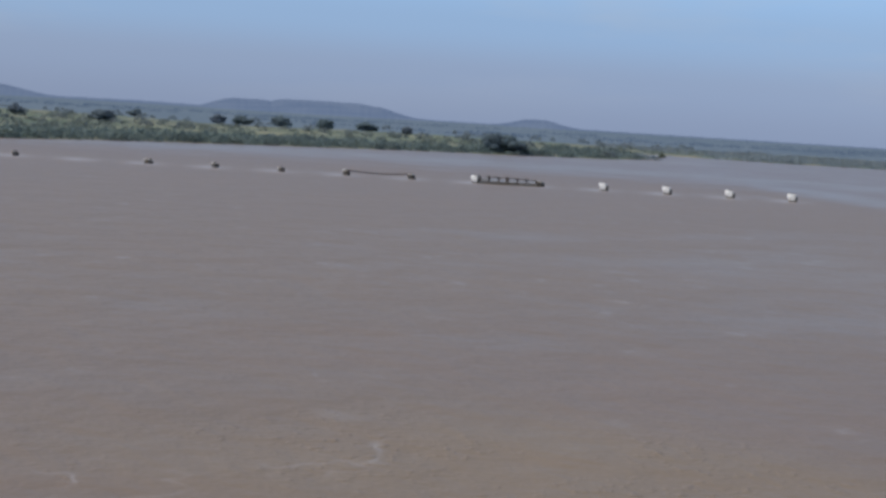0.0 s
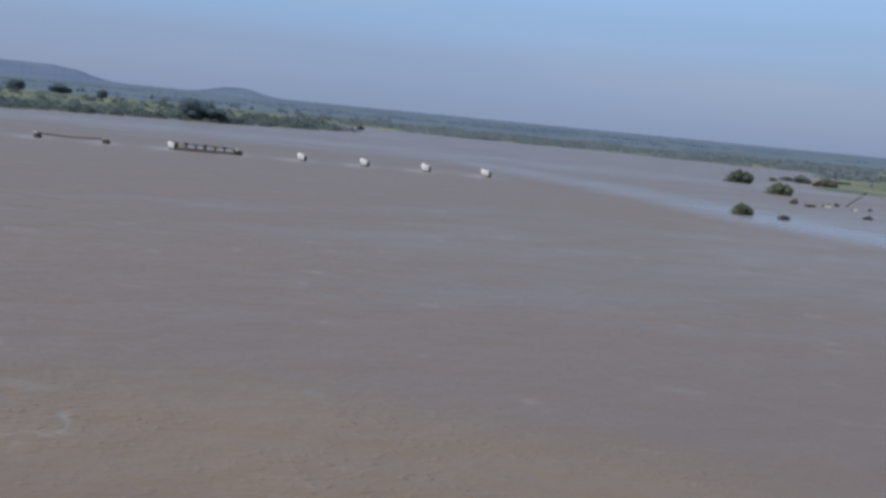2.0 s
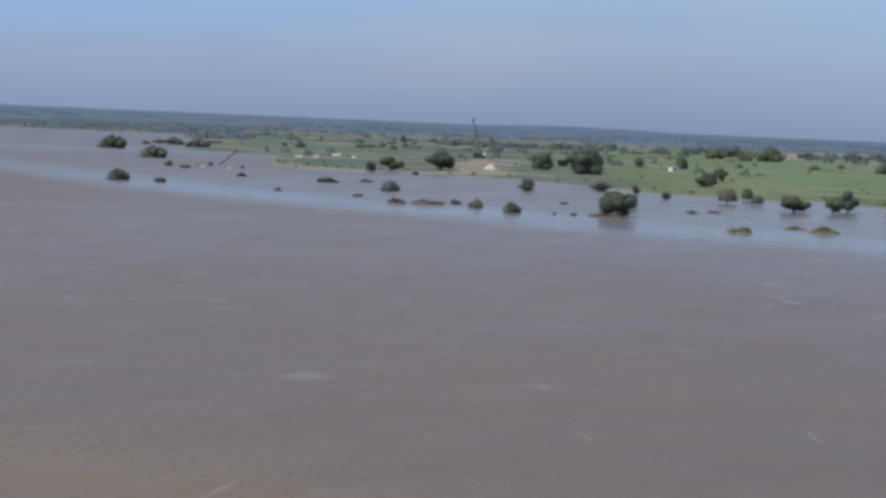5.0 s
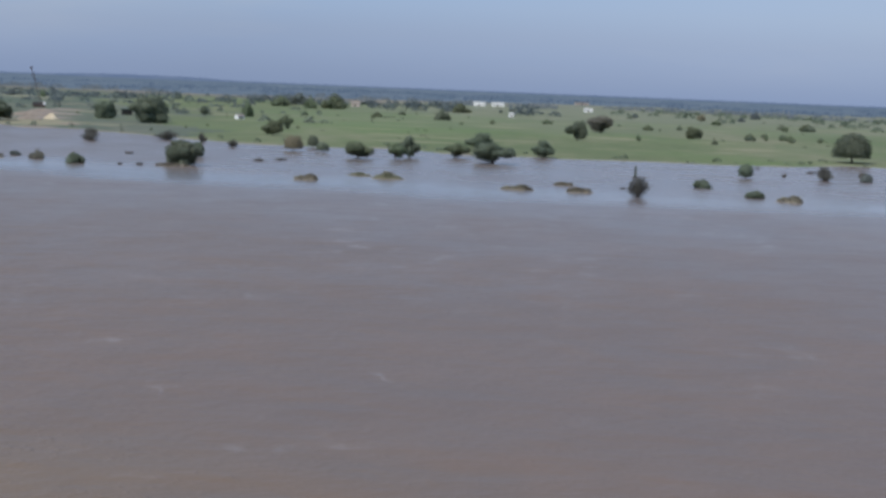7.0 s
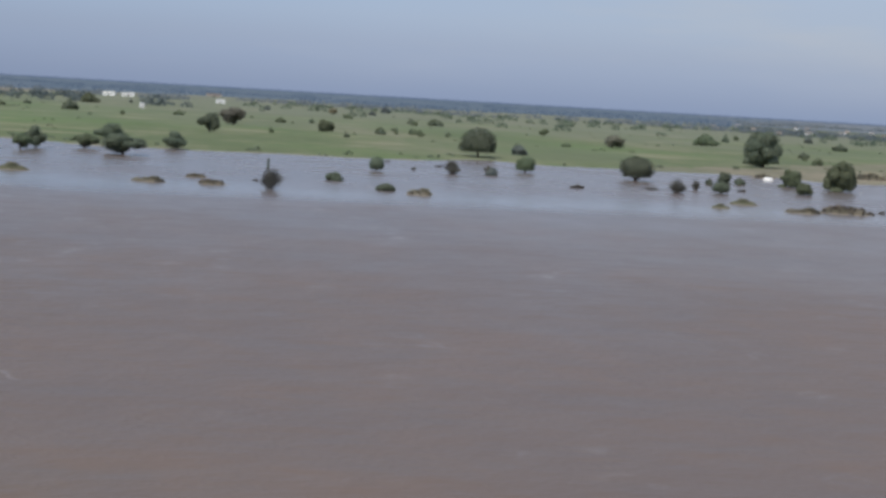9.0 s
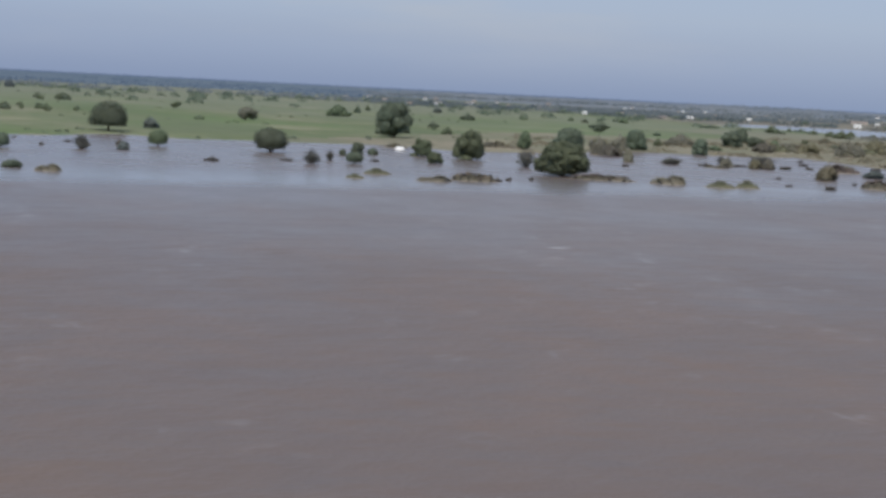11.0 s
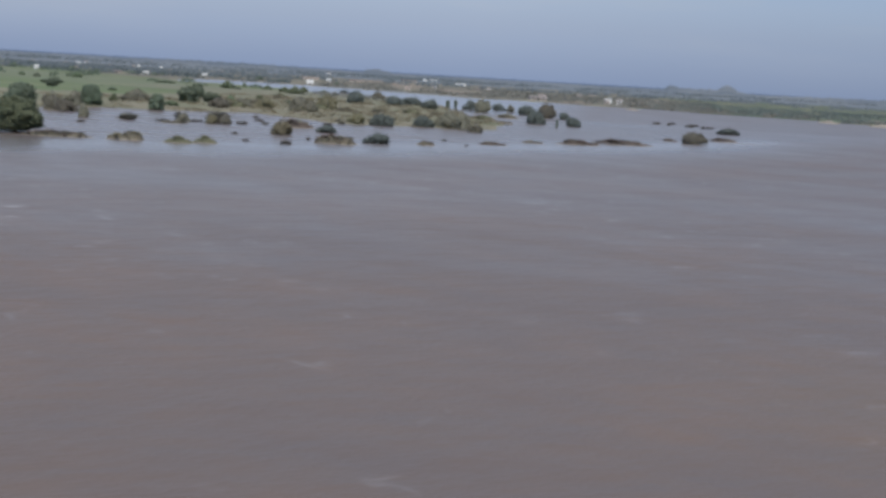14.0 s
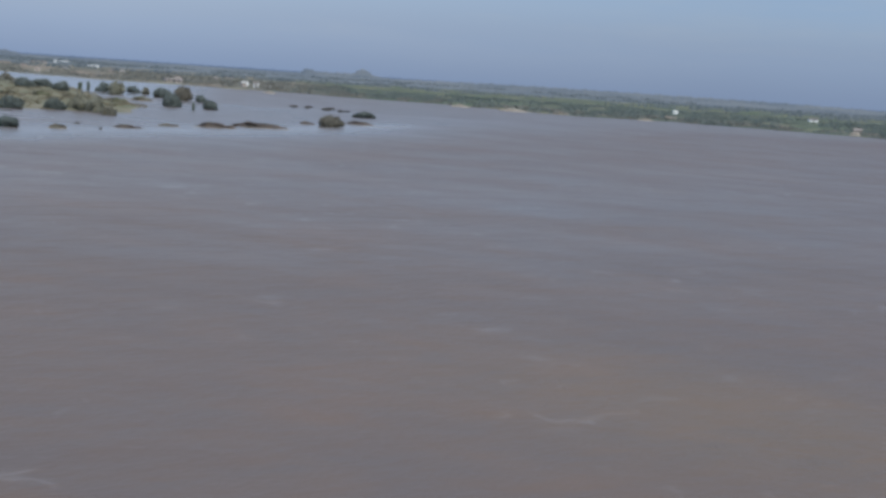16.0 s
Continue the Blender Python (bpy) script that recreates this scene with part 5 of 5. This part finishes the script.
grass_island_rows = [(-134, 340, 3.6, 1.2), (-96, 258, 4.1, 1.6), (-91, 260, 7.1, 1.5), (-59, 256, 5.7, 1.0), (-34, 235, 4.3, 1.5), (-28, 252, 4.0, 0.8), (-23, 246, 5.0, 1.6), (-3, 233, 5.2, 1.2), (4, 249, 3.3, 1.1), (6, 233, 4.0, 1.4), (36, 231, 4.3, 1.7), (83, 234, 3.1, 1.0), (91, 246, 4.7, 1.4), (95, 231, 6.0, 1.4), (103, 234, 7.6, 2.4), (133, 247, 11.1, 1.8), (143, 241, 7.4, 2.5), (149, 234, 5.3, 1.7), (155, 235, 4.3, 1.9), (194, 307, 6.2, 1.0)]
grass_island_rows += [(224, 302, 9.1, 3.0), (188, 241, 8.2, 3.1), (212, 242, 4.0, 1.4), (236, 248, 6.3, 1.1), (258, 258, 5.4, 0.9), (271, 256, 9.4, 2.0), (291, 261, 15.9, 1.9), (335, 283, 4.3, 1.2), (364, 288, 9.1, 1.6)]
plant_all([q for q in grass_island_rows if -80 < q[0] < 205], [lambda: grass_island(81, SILT_TURF, REED_BROWN), lambda: grass_island(82, SILT_TURF, GRASS_TALL), lambda: grass_island(83, OLIVE_TURF, GRASS_OLIVE), lambda: grass_island(84, SILT_TURF, GRASS_TALL)],
          lambda x, y, w, h, k: ("olive" if k == 2 else "brown-yellow") + " grass tussock island rising from brown water", "grass island", "grass islands", True)
plant_all([q for q in grass_island_rows if not -80 < q[0] < 205], [lambda: grass_island(85, BROWN_TURF, REED_BROWN), lambda: grass_island(86, BROWN_TURF, REED_BROWN), lambda: grass_island(87, SILT_TURF, REED_BROWN)],
          lambda x, y, w, h, k: "low island of dead brown reeds and drift in the flood", "grass island", "outer islands", True)
dry_clump_rows = [(168, 367, 9.4, 2.7), (214, 400, 7.2, 3.8), (137, 358, 5.7, 1.7), (253, 420, 6.9, 1.7), (317, 415, 7.3, 2.8), (316, 399, 8.9, 2.7), (330, 399, 9.1, 2.5), (346, 403, 7.5, 2.6), (284, 381, 5.0, 2.5), (352, 397, 5.6, 2.4), (364, 387, 7.5, 2.6), (407, 421, 8.2, 2.5), (309, 438, 7.5, 2.8), (275, 401, 6.0, 3.4), (380, 524, 6.8, 3.4)]
plant_all(dry_clump_rows, [lambda: grass_island(91, SILT_TURF, GRASS_TALL), lambda: grass_island(92, OLIVE_TURF, GRASS_OLIVE)],
          lambda x, y, w, h, k: "tall yellowed grass clump on the wet bank", "grass clump", "grass clumps", True, (1.0, 1.5))


# ---- the broken bridge ----
PIER0, STEP = Vector((-335.0, 178.0, 0)), Vector((8.5, 12.7, 0))
BRIDGE_TURN = -math.degrees(math.atan2(STEP.x, STEP.y)) + 90
def outline(bm, pts, z0, z1, grow=0.0):
    """An upright block on a plan outline."""
    lo = [bm.verts.new((x, y, z0)) for x, y in pts]
    hi = [bm.verts.new((x * (1 + grow), y * (1 + grow), z1)) for x, y in pts]
    n = len(pts)
    bm.faces.new(lo[::-1])
    bm.faces.new(hi)
    for i in range(n):
        j = (i + 1) % n
        bm.faces.new((lo[i], lo[j], hi[j], hi[i]))
    return hi


def bridge_pier(height, broken, seed, wide=1.0):
    """A cutwater pier: wet stone foot, dark block painted as its shaded side, pale concrete shaft, worn overhanging cap
    with rubble on it.
    """
    rng = random.Random(seed)
    ob = new("bridge_pier")

    def hexa(w, l):
        return [(-w, -l * 0.45), (0, -l), (w, -l * 0.45), (w, l * 0.45), (0, l), (-w, l * 0.45)]

    bm = bmesh.new()
    foot = outline(bm, hexa(0.95 * wide, 2.1), -2.0, 0.35, -0.05)
    # the dark foot is shifted right to widen the painted shade
    for v in foot:
        v.co.x += 0.25
    part("foot", bm, WET_STONE, ob, "dark wet stone foot")
    # added block in dark stone colour stands for the side in shade
    bm = bmesh.new()
    side = outline(bm, [(0.35, -1.9), (1.15, -1.3), (1.35, 0.2), (1.05, 1.2), (0.35, 1.4)], -1.0, height * 0.66, -0.06)
    for v in side:
        v.co.z += rng.uniform(-0.2, 0.12)
    part("shade_side", bm, WET_STONE, ob, "dark block painted as the shaded side of the pier")
    bm = bmesh.new()
    drop = 0.36 if broken else height * 0.52
    top = outline(bm, hexa(0.58 * wide, 1.7), 0.2, height - drop, 0.22)
    for v in top:
        v.co.z += rng.uniform(-0.05, 0.05)
    bmesh.ops.bevel(bm, geom=bm.edges[:], offset=0.05, segments=1, affect="EDGES")
    part("shaft", bm, WET_STONE if broken else CONCRETE, ob)
    bm = bmesh.new()
    top = outline(bm, hexa(0.95 * wide, 1.95), height - drop - 0.02, height, 0.03)
    for v in top:
        v.co.z -= (0.30 if v.co.x > 0 else 0.0) + rng.uniform(0, 0.16)
    bmesh.ops.bevel(bm, geom=bm.edges[:], offset=0.07, segments=2, affect="EDGES")
    part("cap", bm, BUFF if broken else CONCRETE, ob, "worn buff cap" if broken else "pale worn cap")
    stones = bmesh.new()
    for k in range(4):
        x, y, r = rng.uniform(-0.3, 0.6), rng.uniform(-1.0, 1.0), rng.uniform(0.16, 0.30)
        made = bmesh.ops.create_icosphere(stones, subdivisions=1, radius=r, matrix=Matrix.Translation((x, y, height - 0.10 - 0.12 * max(x, 0))) @ Matrix.Diagonal((1.2, 1.0, 0.7, 1)))
        for v in made["verts"]:
            v.co += Vector((rng.uniform(-0.05, 0.05), rng.uniform(-0.05, 0.05), rng.uniform(-0.05, 0.05)))
    tagged(part("rubble", stones, WET_STONE, ob, "dark rubble on top"), kind="stuff")
    return ob


for slot, height, broken, wide in ((-2, 1.15, True, 0.7), (0, 1.15, True, 1.35), (1, 1.2, True, 0.95), (2, 1.1, True, 0.8), (3, 1.4, True, 1.0), (4, 1.35, True, 0.95), (5, 1.8, False, 1.0),
                                   (6, 1.4, True, 1.0), (7, 1.85, False, 0.95), (8, 1.8, False, 0.9), (9, 1.9, False, 0.95), (10, 1.95, False, 1.0)):
    pier = bridge_pier(height, broken, slot, wide)
    pier.matrix_basis = Matrix.Translation(PIER0 + STEP * slot) @ pose(0, 0, 0, 0, 0, BRIDGE_TURN + 6) @ Matrix.Diagonal((0.86, 1, 1, 1))
    tagged(pier, "broken dark stone bridge pier standing in the river" if broken else "pale concrete bridge pier standing in the river", "bridge pier", "piers of the broken bridge")


def bar(bm, a, b, r, sides=6):
    v, f = [], []
    limb(v, f, a, b, r, r, sides)
    vs = [bm.verts.new(tuple(p)) for p in v]
    for q in f:
        bm.faces.new([vs[i] for i in q])


SPAN = STEP.length
# sagging remains of one span
sag = tagged(new("fallen_girder"), "thin rusted girder sagging between two piers", "girder", "remains of the bridge deck")
sag.matrix_basis = Matrix.Translation(PIER0 + STEP * 3) @ pose(0, 0, 0, 0, 0, BRIDGE_TURN)
for side, lift in ((-0.9, 0.0), (0.8, -0.12)):
    bm = bmesh.new()
    for i in range(12):
        u0, u1 = i / 12, (i + 1) / 12
        z0, z1 = (1.15 - 1.1 * u * (1 - u) + 0.05 * math.sin(9 * u) + lift for u in (u0, u1))
        bar(bm, (u0 * SPAN, side, z0), (u1 * SPAN, side, z1), 0.10)
    part("beam", bm, STEEL, sag)
for i in range(1, 6):
    u = i / 6
    z = 1.1 - 1.1 * u * (1 - u)
    bm = bmesh.new()
    bar(bm, (u * SPAN, -0.9, z), (u * SPAN, 0.8, z - 0.1), 0.07)
    part("cross_tie", bm, STEEL, sag)

# the span that still carries its parapet
deck = tagged(new("bridge_span"), "standing bridge span with dark posts and pale broken parapet", "bridge span", "remains of the bridge deck")
deck.matrix_basis = Matrix.Translation(PIER0 + STEP * 5) @ pose(0, 0, 0, 0, 0, BRIDGE_TURN)
bm = bmesh.new()
box(bm, 0.6, SPAN - 0.6, -1.5, 1.5, -0.2, 0.62, 0.05)
part("deck", bm, MUD, deck, "silt-covered deck awash")
for side in (-1.4, 1.4):
    for i in range(7):
        x = 1.0 + i * (SPAN - 2.0) / 6
        bm = bmesh.new()
        box(bm, x - 0.16, x + 0.16, side - 0.14, side + 0.14, 0.61, 1.78 - 0.05 * i + 0.1 * (i % 2), 0.02)
        part("post", bm, STEEL if side < 0 else WET_STONE, deck)
for i, (a, b, drop) in enumerate(((0.16, 0.40, 0.05), (0.41, 0.62, 0.0), (0.63, 0.80, -0.04), (0.80, 0.93, 0.08))):
    bm = bmesh.new()
    bar(bm, (a * SPAN, -1.4, 1.72 - 0.3 * a - drop), (b * SPAN, -1.4, 1.70 - 0.3 * b), 0.09)
    part("top_rail", bm, STEEL, deck)
for i in range(6):
    x = 1.0 + i * (SPAN - 2.0) / 6
    bm = bmesh.new()
    vs = box(bm, x + 0.22, x + (1.4 if i == 2 else 1.98), -1.52, -1.34, 0.70, 1.26 + 0.10 * (i % 2) - 0.03 * i, 0.02)
    part("parapet_panel", bm, CONCRETE if i else BUFF, deck)


# ---- the bank with the drilling rig ----
def lumpy(name, seed, mat, parent, w, d, h, label="", power=1.0, low=-0.3):
    """A heap with an uneven top."""
    rng = np.random.default_rng(seed)
    ph = rng.uniform(0, 6.28, 6)
    rings, sides = 8, 22
    verts, faces = [(0, 0, h)], []
    for r in range(1, rings + 1):
        q = r / rings
        for i in range(sides):
            t = 2 * math.pi * i / sides
            e = 1 + 0.14 * math.sin(2 * t + ph[0]) + 0.1 * math.sin(3 * t + ph[1]) + 0.07 * math.sin(7 * t + ph[2])
            x, y = 0.5 * w * q * e * math.cos(t), 0.5 * d * q * e * math.sin(t)
            z = h * (1 - q ** power) * (1 + 0.16 * math.sin(3 * t + 5 * q + ph[3])) + rng.normal() * 0.03 * h
            verts.append((x, y, z if r < rings else low))
    for i in range(sides):
        j = (i + 1) % sides
        faces.append((0, 1 + i, 1 + j))
        for r in range(rings - 1):
            k = 1 + r * sides
            faces.append((k + i, k + sides + i, k + sides + j, k + j))
    return part_mesh(name, mesh_of(name, verts, faces, mat, True), parent, label) if parent else new(name, mesh_of(name, verts, faces, mat, True))


def on_ground(ob, x, y, turn=0.0, sink=0.0):
    ob.matrix_basis = pose(x, y, max(float(land_height(x, y)), 0) - sink, 0, 0, turn)
    return ob


def facing(x, y):
    return -math.degrees(math.atan2(x, y))


pale_rock_rows = [(-226, 508, 3.5, 2.3), (-221, 512, 2.4, 2.0), (-227, 544, 3.9, 1.9), (-215, 532, 2.4, 1.6), (-200, 567, 1.5, 2.3), (-588, 535, 2.0, 2.0), (-197, 381, 2.2, 1.0), (-188, 378, 1.6, 0.8)]
for i, (x, y, w, h) in enumerate(pale_rock_rows):
    heap = tagged(new("pale_heap"), "pale yellowish-white stones heaped on the grassy bank", "stone heap", "pale heaps on the bank")
    on_ground(heap, x, y, facing(x, y))
    pile = random.Random(100 + i)
    for k in range(5):
        size = pile.uniform(0.30, 0.48)
        stone = lumpy("boulder", 200 + 9 * i + k, PALE if k else WET_STONE, heap, w * size, w * size * 0.8, h * pile.uniform(0.30, 0.62), power=2.2)
        stone.matrix_basis = pose(w * (k - 2) * 0.2 + pile.uniform(-0.2, 0.2), pile.uniform(-0.3, 0.3), -0.05)
for i, (x, y, w, d, h) in enumerate(((-149, 462, 9, 5, 0.9), (-163, 505, 15, 7, 1.2), (-176, 560, 12, 6, 1.1), (-128, 432, 7, 4, 0.5), (-190, 425, 9, 4, 0.5), (-166, 540, 24, 30, 0.5), (-152, 488, 17, 22, 0.4), (-180, 600, 14, 24, 0.5), (-177, 407, 12, 7, 0.3), (-166, 411, 15, 6, 0.3), (-150, 425, 15, 7, 0.3), (-131, 413, 12, 6, 0.25))):
    heap = lumpy("earth_mound", 120 + i, EARTH, None, w, d, h, power=1.6)
    on_ground(tagged(heap, "low heap of bare reddish earth on the bank", "earth heap", "earth heaps on the bank"), x, y, facing(x, y))
for i, (x, y, w, d, h) in enumerate(((763, 530, 16, 7, 2.6), (756, 490, 22, 8, 3.2), (768, 466, 12, 6, 3.6), (790, 424, 14, 6, 2.0), (809, 311, 9, 6, 4.0), (817, 302, 12, 6, 2.4), (726, 644, 12, 6, 1.8))):
    heap = lumpy("eroded_bank", 150 + i, SLUMP, None, w * 0.75, d * 0.7, h * 0.5, power=2.2)
    on_ground(tagged(heap, "pale bare earth where the far bank has slumped", "earth bank", "slumped earth along the far bank"), x, y, facing(x, y))
for i, (x, y, w, d, h) in enumerate(((1095, 1345, 60, 26, 2.2), (1010, 1180, 46, 20, 1.6), (905, 1010, 40, 18, 1.3), (790, 860, 26, 12, 1.1), (880, 905, 34, 16, 1.2), (800, 760, 22, 10, 1.0), (830, 720, 24, 10, 1.1), (860, 640, 30, 12, 1.2), (850, 560, 24, 10, 1.2), (900, 470, 28, 12, 1.2), (870, 380, 20, 10, 1.2), (1180, 1010, 44, 20, 1.8))):
    heap = lumpy("bare_slope", 170 + i, EARTH, None, w, d, h, power=1.8)
    on_ground(tagged(heap, "bare reddish-brown earth on the far bank", "earth bank", "bare slopes of the far bank"), x, y, facing(x, y))
heap = lumpy("sand_heap", 140, SAND, None, 5.0, 4, 1.7, power=1.3)
on_ground(tagged(heap, "pale sand heap beside the digging machine", "sand heap"), -146, 474, 12)

rig = tagged(new("crawler_crane"), "dark crawler crane with a raised lattice boom on the bank", "crane")
on_ground(rig, -200, 633, 17)
for side in (-1.5, 1.5):
    bm = bmesh.new()
    box(bm, -2.4, 2.4, side - 0.4, side + 0.4, 0, 0.95, 0.2)
    part("track", bm, STEEL, rig)
bm = bmesh.new()
box(bm, -2.0, 1.6, -1.2, 1.2, 0.95, 2.2, 0.12)
part("body", bm, MACHINE, rig, "dark machine house")
bm = bmesh.new()
box(bm, 1.6, 2.5, -1.2, 0.0, 1.0, 2.3, 0.1)
cab = part("cab", bm, WHITEWASH, rig, "small pale cab")
bm = bmesh.new()
box(bm, 2.505, 2.52, -1.05, -0.15, 1.5, 2.1)
part("window", bm, OPENING, cab)
bm = bmesh.new()
box(bm, -2.7, -2.0, -1.1, 1.1, 1.0, 1.9, 0.08)
part("counterweight", bm, WET_STONE, rig)
foot, tip = np.array((0.8, 0.0, 1.8)), np.array((-3.2, 0.0, 15.6))
for k, (oy, ox) in enumerate(((-0.45, -0.35), (0.45, -0.35), (-0.45, 0.35), (0.45, 0.35))):
    bm = bmesh.new()
    bar(bm, foot + (ox, oy, 0), tip + (ox * 0.5, oy * 0.5, 0), 0.065)
    part("boom_chord", bm, STEEL, rig)
for i in range(14):
    a, b = foot + (tip - foot) * i / 14, foot + (tip - foot) * (i + 1) / 14
    s = 1 if i % 2 else -1
    for o in (-0.35, 0.35):
        bm = bmesh.new()
        bar(bm, a + (o, 0.4 * s, 0), b + (o, -0.4 * s, 0), 0.04, 5)
        part("lacing", bm, STEEL, rig)
bm = bmesh.new()
box(bm, tip[0] - 0.4, tip[0] + 0.4, -0.35, 0.35, tip[2] - 0.3, tip[2] + 0.4, 0.05)
part("boom_head", bm, STEEL, rig)

shed = tagged(new("open_shed"), "small open-fronted shed with a faded green roof", "shed")
on_ground(shed, -147, 566, facing(-147, 566))
bm = bmesh.new()
box(bm, -2.1, 2.1, -1.6, 1.6, 2.0, 2.25, 0.03)
part("roof", bm, TARP, shed, "faded green sheet roof")
bm = bmesh.new()
box(bm, -1.9, 1.9, 1.3, 1.45, 0, 2.0)
part("back_wall", bm, OPENING, shed)
for x in (-1.8, -0.6, 0.6, 1.8):
    bm = bmesh.new()
    box(bm, x - 0.1, x + 0.1, -1.5, -1.3, 0, 2.0, 0.01)
    part("post", bm, BARK, shed)

mast = tagged(new("gauge_mast"), "dark mast beside a low wall on the spit", "mast")
on_ground(mast, -345, 672, facing(-345, 672))
bm = bmesh.new()
bar(bm, (0, 0, -1.0), (0, 0, 5.2), 0.28)
part("pole", bm, STEEL, mast)
bm = bmesh.new()
box(bm, 0.5, 7.0, -0.25, 0.25, -1.0, 1.0, 0.05)
part("low_wall", bm, WET_STONE, mast)

lean = tagged(new("leaning_pole"), "dark fallen pole leaning out of the water", "pole")
lean.matrix_basis = pose(-200, 397, 0, 0, 0, facing(-200, 397))
bm = bmesh.new()
bar(bm, (-0.6, 0, -0.6), (5.2, 0.4, 4.5), 0.16)
part("shaft", bm, BARK, lean)
bm = bmesh.new()
bar(bm, (4.1, 0.0, 4.2), (5.3, 0.6, 3.7), 0.09)
part("crossarm", bm, BARK, lean)

boat = tagged(new("upturned_boat"), "small white upturned boat on the muddy shore", "boat")
verts, faces = [], []
for i in range(11):
    u = i / 10 * 2 - 1
    half, up = 0.62 * (1 - abs(u) ** 2.6) + 0.02, 0.75 * (1 - 0.45 * u * u)
    for j in range(9):
        t = math.pi * j / 8
        verts.append((1.15 * u, half * math.cos(t), up * math.sin(t) ** 0.7))
for i in range(10):
    for j in range(8):
        k = i * 9 + j
        faces.append((k, k + 9, k + 10, k + 1))
part_mesh("hull", mesh_of("hull", verts, faces, PAINT, True), boat)
bm = bmesh.new()
box(bm, -1.0, 1.0, -0.05, 0.05, 0.62, 0.84, 0.02)
part("keel", bm, PAINT, boat)
on_ground(boat, 133, 345, facing(133, 345) + 8)


# ---- houses across the plain and the far bank ----
def house(kind):
    """A house in a box one wide, one high: walls, roof, door and windows, front to -y."""
    ob = new("house")
    wall, roof = {0: (WHITEWASH, ROOFING), 1: (MUDWALL, TILES), 2: (WHITEWASH, WHITEWASH), 3: (MUDWALL, TILES)}[kind]
    eave = 0.68 if kind in (0, 1) else 0.9
    bm = bmesh.new()
    vs = box(bm, -0.46, 0.46, -0.3, 0.3, -0.15, eave)
    if kind in (0, 1):
        for x in (-0.46, 0.46):
            ridge_v = bm.verts.new((x, 0, 0.96))
            ends = [v for v in vs if abs(v.co.x - x) < 1e-4 and v.co.z > 0.5]
            bm.faces.new((*ends, ridge_v))
    part("wall", bm, wall, ob)
    bm = bmesh.new()
    if kind in (0, 1):
        for s in (-1, 1):
            a = [bm.verts.new(p) for p in ((-0.5, 0, 1.0), (0.5, 0, 1.0), (0.5, 0.36 * s, eave - 0.06), (-0.5, 0.36 * s, eave - 0.06))]
            b = [bm.verts.new((v.co.x, v.co.y, v.co.z - 0.04)) for v in a]
            bm.faces.new(a), bm.faces.new(b[::-1])
            for i in range(4):
                j = (i + 1) % 4
                bm.faces.new((a[i], b[i], b[j], a[j]))
    else:
        box(bm, -0.5, 0.5, -0.34, 0.34, eave, eave + 0.1, 0.01)
    part("roof", bm, roof, ob)
    bm = bmesh.new()
    box(bm, -0.08, 0.06, -0.31, -0.295, -0.02, 0.46)
    part("door", bm, OPENING, ob)
    for x in (-0.32, 0.2):
        bm = bmesh.new()
        box(bm, x, x + 0.09, -0.31, -0.295, 0.26, 0.5)
        part("window", bm, OPENING, ob)
    return ob


town = random.Random(5)
settled = len(house_rows)
for i in range(38):
    a = radians(town.uniform(19, 35) if i < 28 else town.uniform(36, 47))
    d = town.uniform(1300, 2000) if i < 28 else town.uniform(1250, 1650)
    x, y = d * math.sin(a), d * math.cos(a)
    if float(shore_distance(x, y)) > 15:
        house_rows.append((x, y, town.uniform(3.5, 7), town.uniform(2.0, 3.4)))
kinds = [house(k) for k in range(4)]
placed = set()
for i, (x, y, w, h) in enumerate(house_rows):
    k, h = (0, 2, 0, 1, 3)[i % 5], min(h, 5.0)
    if i >= settled:
        k = (3, 1, 2, 3, 0)[i % 5]
    elif i < 4:
        k, w, h = 2, 1.3 * w, 0.75 * h
    elif x > 600:
        w, h = 0.65 * w, 0.65 * h
    elif x > 480:
        w, h = 0.7 * w, 0.5 * h
    if w > 18:
        k = 2 if x > 1500 else 3
    m = pose(x, y, float(land_height(x, y)), 0, 0, facing(x, y) + town.uniform(-25, 25)) @ Matrix.Diagonal((w, max(w * 0.8, 5) if w < 18 else 9, h, 1))
    ob = copy_thing(kinds[k], Matrix.Identity(4)) if k in placed else kinds[k]
    ob.matrix_basis = m
    placed.add(k)
    tagged(ob, ("white gabled house far across the plain", "mud-walled house with a reddish roof", "white flat-roofed house among distant trees", "long mud-walled building with a reddish roof")[k], "house", "distant houses")
